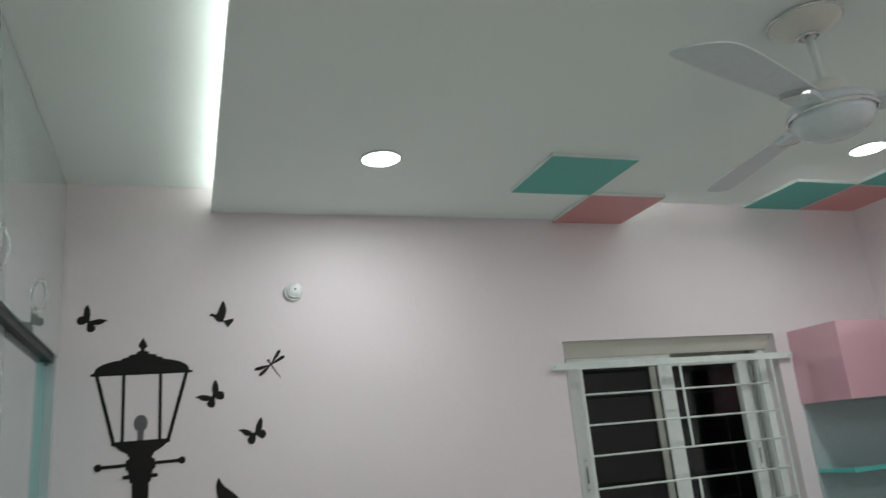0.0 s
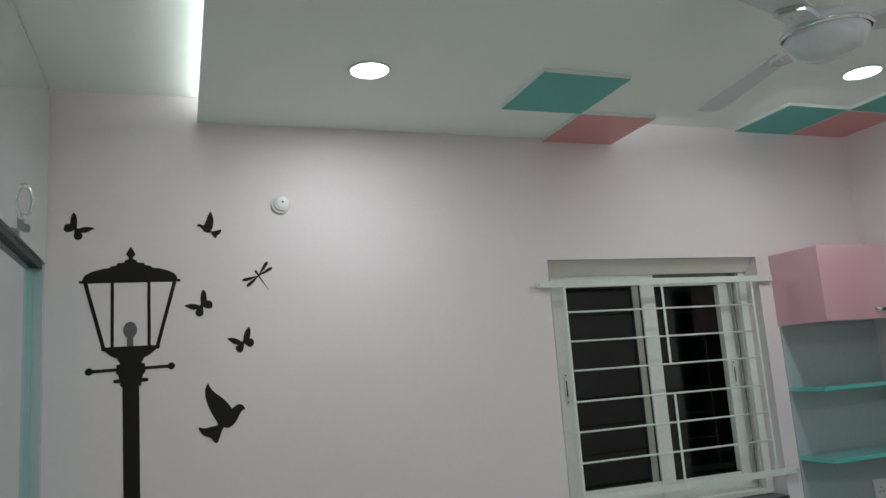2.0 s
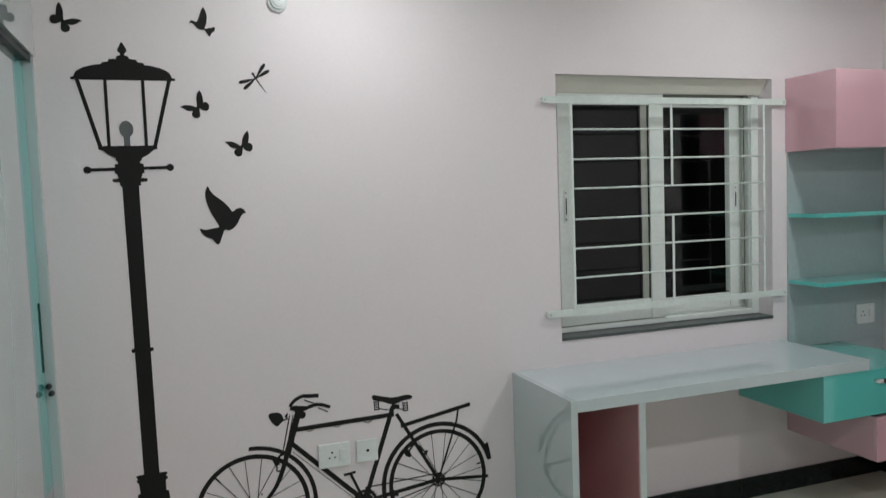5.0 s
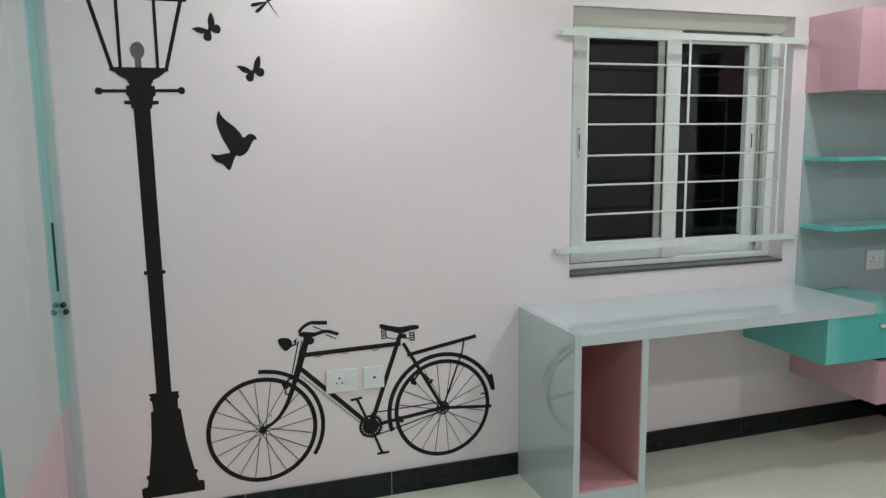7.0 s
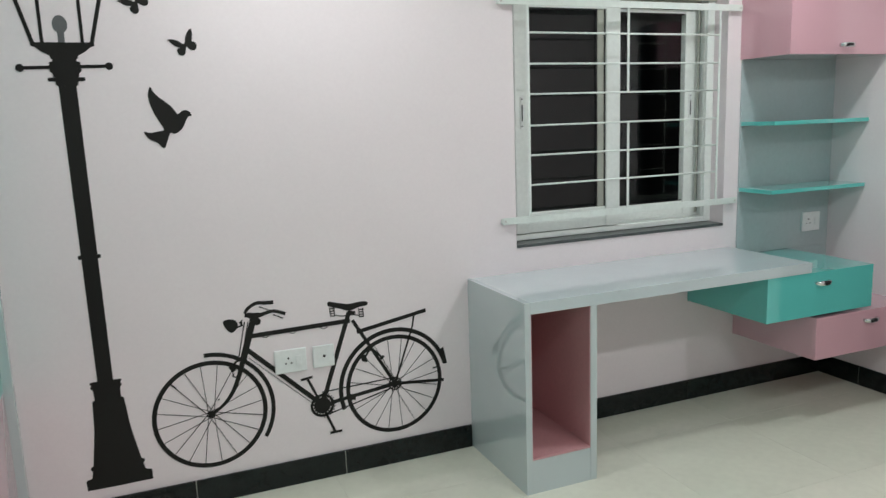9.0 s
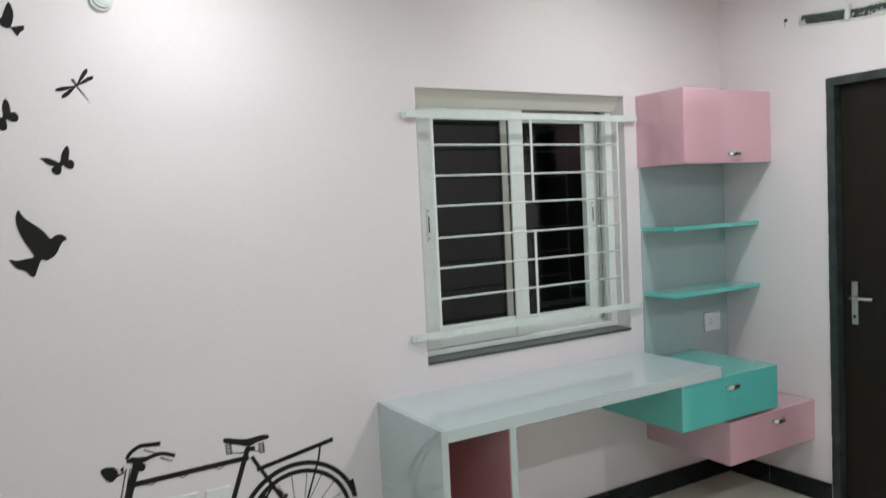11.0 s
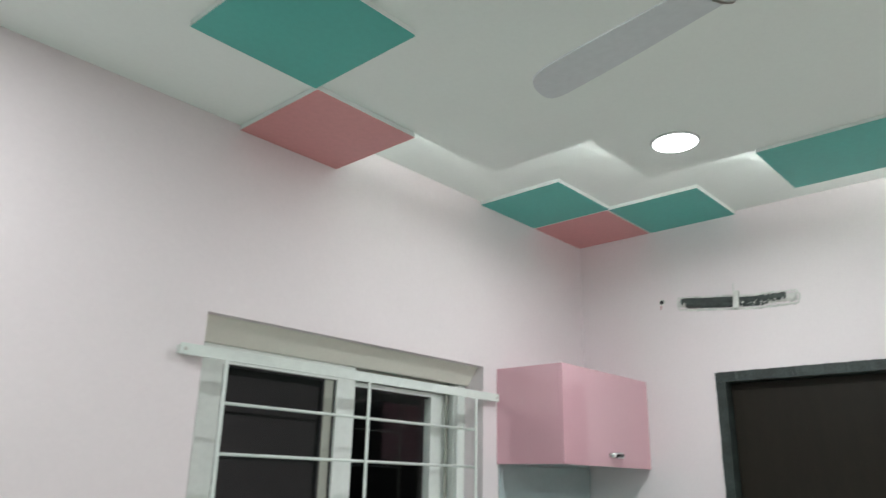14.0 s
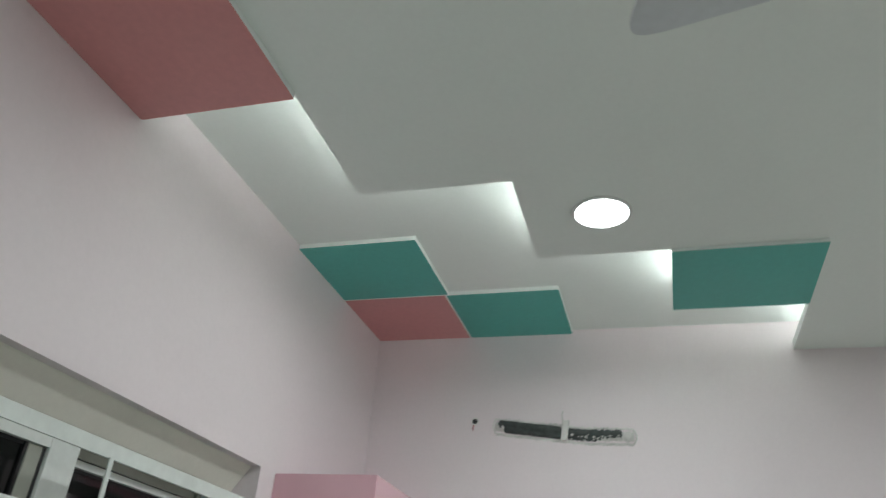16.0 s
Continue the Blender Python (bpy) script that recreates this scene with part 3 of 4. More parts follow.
def drawer_box(name, x0, x1, yf, z0, z1, mat, label, hx, hz):
    d = thing(name, ((x0 + x1) / 2, (yf + WALL_Y) / 2, z0), label, "cabinet")
    part("carcass", box((x0, yf + 0.0187, z0), (x1, WALL_Y - 0.001, z1), 0.0003), mat, d)
    f = part("drawer_front", box((x0, yf, z0), (x1, yf + 0.0185, z1), 0.0005), mat, d)
    drawer_handle(f, hx, yf, hz)
    return d


desk()
drawer_box("hanging_drawer_cabinet", 2.872, 3.506, 2.256, 0.507, 0.7035, TEAL, "glossy teal wall-hung drawer under the desktop end", 3.19, 0.655)
drawer_box("hanging_drawer_cabinet", 3.164, WALL_X - 0.001, 2.252, 0.300, 0.492, PINK, "glossy pink wall-hung drawer under the teal one", 3.50, 0.445)


def wall_cabinet():
    c = thing("wall_cabinet", (3.47, 2.6, 1.649), "glossy pink wall cabinet in the corner", "cabinet")
    x0, x1, yf, z0, z1 = 3.159, WALL_X - 0.001, 2.457, 1.649, 1.994
    part("carcass", box((x0, yf + 0.0187, z0), (x1, WALL_Y - 0.001, z1), 0.0003), PINK, c)
    f = part("cabinet_door", box((x0, yf, z0), (x1, yf + 0.0185, z1), 0.0005), PINK, c)
    drawer_handle(f, 3.50, yf, 1.690)
    return c


wall_cabinet()
back = thing("wall_panel", (3.47, WALL_Y, 0.75), "grey laminate panel on the wall behind the shelves", "panel")
part("board", box((3.167, WALL_Y - 0.009, 0.7045), (WALL_X - 0.001, WALL_Y - 0.0005, 1.6485), 0.001), GREY_PANEL, back)
part("board", box((3.5075, WALL_Y - 0.009, 0.4925), (WALL_X - 0.001, WALL_Y - 0.0005, 0.704)), GREY_PANEL, back)
for z in (1.338, 1.020):
    s = thing("wall_shelf", (3.47, 2.64, z), "teal laminate wall shelf over the desk", "shelf", "shelves over the desk")
    part("board", box((3.167, 2.536, z), (WALL_X - 0.001, WALL_Y - 0.0095, z + 0.019), 0.0015), TEAL, s)


def wall_plate(x0, x1, z0, z1, y, label, pins, switches):
    p = thing("socket_plate", ((x0 + x1) / 2, y, (z0 + z1) / 2), label, "wall socket", "wall sockets")
    b = part("plate", box((x0, y - 0.010, z0), (x1, y - 0.0003, z1), 0.003), PLASTIC, p)
    for cx in pins:
        for dx, dz, r in ((0, 0.012, 0.0042), (-0.011, -0.008, 0.0034), (0.011, -0.008, 0.0034)):
            part("pin_hole", lathe([(0.0, -0.0104), (r, -0.0103), (r, -0.0098)], (cx + dx, y, (z0 + z1) / 2 + dz), "y", sides=12), DARK, b)
    for cx in switches:
        part("switch", box((cx - 0.011, y - 0.0135, (z0 + z1) / 2 - 0.020), (cx + 0.011, y - 0.0098, (z0 + z1) / 2 + 0.020), 0.0015), PLASTIC, b)


wall_plate(0.872, 0.996, 0.466, 0.560, WALL_Y, "white double socket plate with a switch", [0.925], [0.964])
wall_plate(1.021, 1.107, 0.468, 0.557, WALL_Y, "small white television outlet plate", [], [])
part("outlet", lathe([(0.0, -0.0125), (0.005, -0.012), (0.006, -0.0098)], (1.066, WALL_Y, 0.513), "y", sides=14), DARK, scene.objects["socket_plate.001"])
wall_plate(3.592, 3.712, 0.784, 0.883, WALL_Y - 0.009, "white socket plate on the grey panel", [3.633], [3.684])


# ---- fixtures ----
def downlight(x, y, watts):
    d = thing("downlight", (x, y, LOW), "round white recessed LED downlight, lit", "downlight", "downlights")
    part("trim_ring", lathe([(0.0635, -0.0005), (0.0635, -0.005), (0.066, -0.006), (0.070, -0.0035), (0.071, -0.0005)], (x, y, LOW), sides=48), PLASTIC, d, smooth=True)
    part("diffuser", lathe([(0.0, -0.0066), (0.061, -0.0066), (0.0632, -0.0055), (0.0632, -0.001)], (x, y, LOW), sides=48), LED_DISC, d)
    lamp = bpy.data.lights.new("lamp", "AREA")
    lamp.shape, lamp.size, lamp.energy, lamp.spread, lamp.color = "DISK", 0.124, watts, radians(SPREAD), (0.940, 0.982, 1.0)
    ob = new("lamp", lamp)
    ob.parent = d
    ob.location = (0, 0, -0.0078)


downlight(1.027, 2.160, DOWNLIGHT)
downlight(2.858, 1.846, CORNER)
# two unseen lamps, added behind the viewpoint and made stronger to brighten the room
downlight(1.027, -0.10, REAR_FILL)
downlight(2.858, -0.10, REAR_FILL)


def ceiling_fan():
    cx, cy = 1.900, 1.172
    f = thing("ceiling_fan", (cx, cy, LOW), "white ceiling fan with three blades and chrome trim, at rest", "ceiling fan")
    can = part("canopy", lathe([(0.0, 0.0), (0.084, 0.0), (0.089, -0.005), (0.086, -0.012), (0.070, -0.024), (0.050, -0.036), (0.030, -0.046), (0.0, -0.045)], (cx - 0.014, cy, LOW), sides=56), FAN_CREAM, f, smooth=True)
    part("collar", lathe([(0.0, -0.042), (0.028, -0.0455), (0.028, -0.051), (0.014, -0.053), (0.014, -0.0455)], (cx - 0.014, cy, LOW)), CHROME, can, "chrome ring", smooth=True)
    part("rim", lathe([(0.0865, -0.001), (0.0915, -0.003), (0.0915, -0.007), (0.0870, -0.009)], (cx - 0.014, cy, LOW), sides=56), CHROME, can, "chrome rim", smooth=True)
    part("rod", tube([(cx - 0.014, cy, LOW - 0.043), (cx, cy, 2.361)], 0.0095, sides=16), CEILING, f, smooth=True)
    part("housing", lathe([(0.0, 2.378), (0.022, 2.376), (0.042, 2.366), (0.050, 2.348), (0.052, 2.318), (0.0, 2.318)], (cx, cy, 0), sides=40), FAN_CREAM, f, smooth=True)
    part("motor", lathe([(0.0, 2.317), (0.086, 2.315), (0.101, 2.304), (0.104, 2.286), (0.100, 2.279), (0.0, 2.279)], (cx, cy, 0), sides=56), FAN_WHITE, f, smooth=True)
    part("motor_trim", lathe([(0.099, 2.289), (0.1055, 2.286), (0.1055, 2.279), (0.095, 2.276)], (cx, cy, 0), sides=56), CHROME, f, "chrome rim", smooth=True)
    part("bowl", lathe([(0.0965, 2.2785), (0.094, 2.264), (0.080, 2.246), (0.058, 2.232), (0.030, 2.224), (0.0, 2.222)], (cx, cy, 0), sides=56), FAN_GLOSS, f, "shallow white bowl", smooth=True)
    for deg in (80.0, 200.0, 320.0):
        m = Matrix.Translation((cx, cy, 2.301)) @ Matrix.Rotation(radians(deg), 4, "Z") @ Matrix.Rotation(radians(-9), 4, "X")
        outline = [(0.15, -0.040), (0.17, -0.045), (0.38, -0.062), (0.49, -0.067), (0.560, -0.069), (0.586, -0.062), (0.592, -0.046), (0.585, -0.020), (0.566, 0.016), (0.536, 0.045), (0.49, 0.055), (0.38, 0.053), (0.17, 0.041), (0.15, 0.036)]
        pts = rounded(outline, 4)
        bm = bmesh.new()
        top, low = [bm.verts.new(m @ Vector((u, v, 0.0015))) for u, v in pts], [bm.verts.new(m @ Vector((u, v, -0.0015))) for u, v in pts]
        bm.faces.new(top)
        bm.faces.new(low)
        for k in range(len(pts)):
            bm.faces.new((top[k], low[k], low[(k + 1) % len(pts)], top[(k + 1) % len(pts)]))
        b = part("blade", bm, FAN_WHITE, f)
        # tongue that carries the blade, rounded in front, with a thin chrome lip round its end
        tongue = [(0.088, -0.030), (0.120, -0.034), (0.160, -0.037), (0.181, -0.034), (0.190, -0.020), (0.192, 0.0), (0.190, 0.020), (0.181, 0.034), (0.160, 0.037), (0.120, 0.034), (0.088, 0.030)]
        br = part("bracket", prism(tongue, -0.014, -0.002, m), FAN_GLOSS, b)
        lip = [(u + 0.003, v * 1.06) for u, v in tongue[3:8]] + [(u - 0.003, v) for u, v in reversed(tongue[3:8])]
        part("bracket_trim", prism(lip, -0.0155, -0.008, m), BRUSHED, br)
        for v in (-0.014, 0.014):
            part("screw", lathe([(0.0, -0.0165), (0.003, -0.016), (0.004, -0.0142)], m @ Vector((0.150, v, 0.0)), sides=12), CHROME, br)
    return f


ceiling_fan()

# round cover on the wall
d = thing("wall_rose", (0.803, WALL_Y, 2.226), "white round ceiling-hook cover on the wall", "wall rose")
b = part("base", lathe([(0.0, -0.012), (0.033, -0.012), (0.0355, -0.009), (0.0355, -0.0003)], (0.803, WALL_Y, 2.226), "y", sides=40), PLASTIC, d)
part("tier", lathe([(0.0, -0.021), (0.028, -0.021), (0.030, -0.018), (0.030, -0.0122)], (0.8065, WALL_Y, 2.2295), "y", sides=40), PLASTIC, b)
part("dome", lathe([(0.0, -0.0245), (0.012, -0.0242), (0.020, -0.0235), (0.0245, -0.0225), (0.0255, -0.0212)], (0.8085, WALL_Y, 2.2315), "y", sides=40), PLASTIC, b, smooth=True)
part("screw", lathe([(0.0, -0.0262), (0.0038, -0.0252), (0.004, -0.0235)], (0.8085, WALL_Y, 2.2335), "y", sides=12), DARK, d)


def pipe_chase():
    """An open channel in the wall with pipes for an air conditioner."""
    c = thing("pipe_chase", (WALL_X, 2.06, 2.28), "open plaster slot with black insulated pipes for an air conditioner", "pipe chase")

    def along(a, b, dz, n=16, x=0.0, wob=0.0):
        out = []
        for k in range(n + 1):
            y = a + (b - a) * k / n
            s = (2.292 - y) / 0.464
            out.append((WALL_X - x, y, 2.300 - 0.028 * min(1, s * 1.6) - 0.008 * s + dz + wob * math.sin(9 * k)))
        return out
    # ragged plaster lip round the slot
    rng = random.Random(9)
    for dz, rad in ((0.025, 0.0035), (-0.026, 0.0045)):
        part("lip", tube([(x, y, z + rng.uniform(-0.002, 0.002)) for x, y, z in along(2.286, 1.836, dz, 44, -0.001)], rad, sides=8), PLASTER, c, smooth=True)
    for y, z, side in ((2.288, 2.301, 1), (1.834, 2.263, -1)):
        ends = [(WALL_X + 0.001, y + side * 0.010 * math.sin(math.pi * k / 10) + rng.uniform(-0.001, 0.001), z + 0.026 - 0.052 * k / 10) for k in range(11)]
        part("lip", tube(ends, 0.004, sides=8), PLASTER, c, smooth=True)
    part("bed", tube(along(2.290, 1.832, 0.0, 20, -0.014), 0.021, sides=12), PLASTER, c, smooth=True)

    def lagged(a, b, dz, radius, n, x, rough):
        """A pipe in torn foam: rings of uneven thickness."""
        pts = along(a, b, dz, n, x)
        bm = bmesh.new()
        rings = []
        for k, p in enumerate(pts):
            r = radius * (0.35 if k in (0, n) else 1.0)
            rings.append([bm.verts.new(Vector(p) + Vector((math.cos(q), 0, math.sin(q))) * r * (1 + rng.uniform(-rough, rough))) for q in (2 * math.pi * m / 12 for m in range(12))])
        for r0, r1 in zip(rings, rings[1:]):
            for m in range(12):
                bm.faces.new((r0[m], r0[(m + 1) % 12], r1[(m + 1) % 12], r1[m]))
        bm.faces.new(rings[0])
        bm.faces.new(rings[-1])
        part("pipe", bm, RUBBER, c, smooth=True)
    lagged(2.280, 2.062, 0.008, 0.0150, 30, 0.000, 0.10)
    lagged(2.262, 2.062, -0.007, 0.0125, 26, 0.001, 0.10)
    lagged(2.046, 1.866, 0.006, 0.0140, 34, 0.000, 0.28)
    lagged(2.046, 1.935, -0.008, 0.0090, 20, 0.000, 0.30)
    bm = bmesh.new()
    for k in range(190):                             # crumbs of plaster on the lip and on the far end of the pipes
        q = rng.random() ** 0.6
        y = 2.285 - 0.45 * q
        z = 2.300 - 0.028 * min(1, q * 1.6) - 0.008 * q
        edge = rng.random() < 0.40 or q < 0.56
        z += rng.choice((-0.027, 0.027)) + rng.uniform(-0.003, 0.003) if edge else rng.uniform(-0.020, 0.008)
        bmesh.ops.create_icosphere(bm, subdivisions=1, radius=rng.uniform(0.0012, 0.0034), matrix=Matrix.Translation((WALL_X - (0.002 if edge else 0.011), y, z)) @ Matrix.Diagonal((0.5, rng.uniform(0.8, 2.2), 1, 1)))
    tagged(part("plaster_crumb", bm, PLASTER, c), kind="stuff")
    for y, z, w, h in ((2.262, 2.296, 0.006, 0.016), (1.850, 2.262, 0.016, 0.017)):        # daubs of filler at both ends
        bm = bmesh.new()
        bmesh.ops.create_icosphere(bm, subdivisions=2, radius=1.0, matrix=Matrix.Translation((WALL_X - 0.002, y, z)) @ Matrix.Diagonal((0.011, w, h, 1)))
        for v in bm.verts:
            v.co += Vector((rng.uniform(-0.001, 0.001), rng.uniform(-0.0025, 0.0025), rng.uniform(-0.0025, 0.0025)))
        part("infill", bm, PLASTER, c, smooth=True)
    bm = box((WALL_X - 0.019, 2.042, 2.247), (WALL_X - 0.001, 2.064, 2.316), 0.004)
    for v in bm.verts:
        v.co.y -= 0.10 * (v.co.z - 2.28)
    strap = part("strap", bm, PLASTER, c, "white strap")
    part("strap_end", tube([(WALL_X - 0.004, 2.060, 2.312), (WALL_X - 0.003, 2.063, 2.330), (WALL_X - 0.002, 2.061, 2.350)], 0.0022, sides=8), PLASTER, strap, smooth=True)


pipe_chase()
h = thing("drill_hole", (WALL_X, 2.363, 2.317), "small black drilled hole in the wall", "hole")
part("rim", lathe([(0.009, -0.0012), (0.012, -0.001), (0.0135, -0.0002)], (WALL_X, 2.363, 2.317), "x", sides=20), PLASTER, h)
part("smear", tube([(WALL_X + 0.0012, 2.366, 2.305), (WALL_X + 0.001, 2.369, 2.296), (WALL_X + 0.0018, 2.368, 2.286)], 0.0032), PINK_DULL, h, smooth=True)
# black disc in place of the hole's unlit depth
part("infill", lathe([(0.0, -0.0016), (0.0088, -0.0014), (0.0088, -0.0002)], (WALL_X, 2.363, 2.317), "x", sides=20), DARK, h)


# ---- vinyl stickers on the main wall ----
def sticker(name, u, v, label):
    return thing(name, (u, WALL_Y, v), label, "wall sticker", "wall stickers")


def street_lamp():
    u = 0.268
    s = sticker("lamp_sticker", u, 0.141, "black vinyl sticker of an old street lamp")
    bm = bmesh.new()
    mirrored(bm, u, [(0.0, 2.068), (0.004, 2.060), (0.014, 2.043), (0.015, 2.036), (0.006, 2.026), (0.008, 2.020), (0.019, 2.017), (0.021, 2.009), (0.044, 2.007), (0.047, 1.999), (0.066, 1.996),
                     (0.070, 1.989), (0.092, 1.987), (0.125, 1.978), (0.147, 1.966), (0.155, 1.954), (0.156, 1.946), (0.166, 1.945), (0.168, 1.940), (0.164, 1.936)])
    part("cap", bm, VINYL, s)
    for side in (-1, 1):
        for a, b, w in ((0.147, 0.087, 0.0125), (0.060, 0.060, 0.0105)):
            bm = bmesh.new()
            band(bm, [(u + side * a, 1.938), (u + side * b, 1.705)], w)
            part("glazing_bar", bm, VINYL, s)
    bm = bmesh.new()
    disc(bm, (u - 0.002, 1.768), 0.0225, 28, 0.029)
    band(bm, [(u - 0.002, 1.748), (u - 0.002, 1.708)], 0.020)
    part("bulb", bm, VINYL_GREY, s, "grey bulb")
    bm = bmesh.new()
    mirrored(bm, u, [(0.0, 1.711), (0.094, 1.711), (0.095, 1.700), (0.083, 1.696), (0.064, 1.680), (0.042, 1.668), (0.041, 1.660), (0.036, 1.657), (0.036, 1.650), (0.046, 1.648), (0.048, 1.618), (0.040, 1.612), (0.038, 1.599), (0.0, 1.599)])
    mirrored(bm, u, [(0.0, 1.600), (0.055, 1.598), (0.057, 1.592), (0.054, 1.586), (0.034, 1.585), (0.034, 1.576), (0.031, 1.571), (0.0, 1.571)])
    part("socket", bm, VINYL, s)
    bm = bmesh.new()
    band(bm, [(u - 0.133, 1.630), (u + 0.133, 1.634)], 0.011)
    for side in (-1, 1):
        disc(bm, (u + side * 0.133, 1.632 + side * 0.002), 0.0125)
    part("crossbar", bm, VINYL, s)
    bm = bmesh.new()
    mirrored(bm, u, [(0.0, 1.575), (0.027, 1.575), (0.0262, 1.000), (0.0352, 0.999), (0.037, 0.993), (0.035, 0.986), (0.0262, 0.985), (0.0258, 0.540), (0.0, 0.540)], 0.0078)
    part("post", bm, VINYL, s)
    bm = bmesh.new()
    mirrored(bm, u + 0.008, [(0.0, 0.545), (0.050, 0.543), (0.053, 0.538), (0.050, 0.536), (0.047, 0.530), (0.052, 0.525), (0.051, 0.518), (0.045, 0.514), (0.043, 0.477), (0.052, 0.473), (0.053, 0.455), (0.060, 0.360),
                     (0.080, 0.232), (0.089, 0.228), (0.091, 0.220), (0.085, 0.211), (0.090, 0.186), (0.107, 0.182), (0.111, 0.177), (0.110, 0.142), (0.0, 0.141)], 0.030)
    part("base", bm, VINYL, s)


def drop(bm, c, tip, w, skew=0.0):
    """One wing: a rounded drop from c to its tip."""
    d = Vector(tip) - Vector(c)
    n = Vector((-d.y, d.x)).normalized()
    line = [(0, 0), (0.35, 0.62), (0.75, 0.95), (0.98, 0.55), (1.0, 0.0), (0.90, -0.65), (0.55, -0.62), (0.25, -0.35)]
    pts = [Vector(c) + d * a + n * (b * w * 0.5) + n * skew * a * w for a, b in line]
    film(bm, rounded([tuple(p) for p in pts], 4))


def butterfly(c, flip, turn=0.0):
    s = sticker("butterfly_sticker", c[0], c[1], "small black vinyl butterfly sticker")
    shape = [(-0.058, 0.017), (-0.0443, 0.0193), (-0.0295, 0.017), (-0.0148, 0.0102), (-0.0045, 0.0034), (0.0011, 0.0136), (0.0034, 0.0273), (0.0102, 0.0432), (0.0205, 0.0557), (0.025, 0.0534), (0.0273, 0.0386), (0.025, 0.0205), (0.0239, 0.0136), (0.033, 0.0114), (0.0386, 0.0023), (0.0375, -0.0091), (0.0307, -0.017), (0.0205, -0.017), (0.0102, -0.0102), (0.0045, -0.0045), (0.0023, -0.0136), (0.0, -0.0261), (-0.0057, -0.0341), (-0.0159, -0.0352), (-0.0239, -0.0295), (-0.0273, -0.0205), (-0.025, -0.0125), (-0.0193, -0.008), (-0.0318, -0.0045), (-0.042, 0.0023), (-0.05, 0.0114)]
    bm = bmesh.new()
    co, si = math.cos(radians(turn)), math.sin(radians(turn))
    film(bm, rounded([(c[0] + flip * (a * co - v * si), c[1] + a * si + v * co) for a, v in shape], 3))
    part("butterfly", bm, VINYL, s)


def dove(tip, shape, label, n=3):
    s = sticker("bird_sticker", tip[0], tip[1], label)
    bm = bmesh.new()
    film(bm, rounded([(tip[0] + a, tip[1] + b) for a, b in shape], n))
    part("bird", bm, VINYL, s)


def dragonfly():
    c = (0.712, 1.950)
    s = sticker("dragonfly_sticker", c[0], c[1], "small black vinyl dragonfly sticker")
    for tip in ((0.747, 2.004), (0.763, 1.980), (0.652, 1.935), (0.668, 1.912)):
        bm = bmesh.new()
        drop(bm, c, tip, 0.015)
        part("wing", bm, VINYL, s)
    bm = bmesh.new()
    band(bm, [(0.704, 1.966), (0.716, 1.945), (0.748, 1.898)], 0.008, end=0.0015)
    disc(bm, (0.703, 1.967), 0.005, 12)
    part("body", bm, VINYL, s)


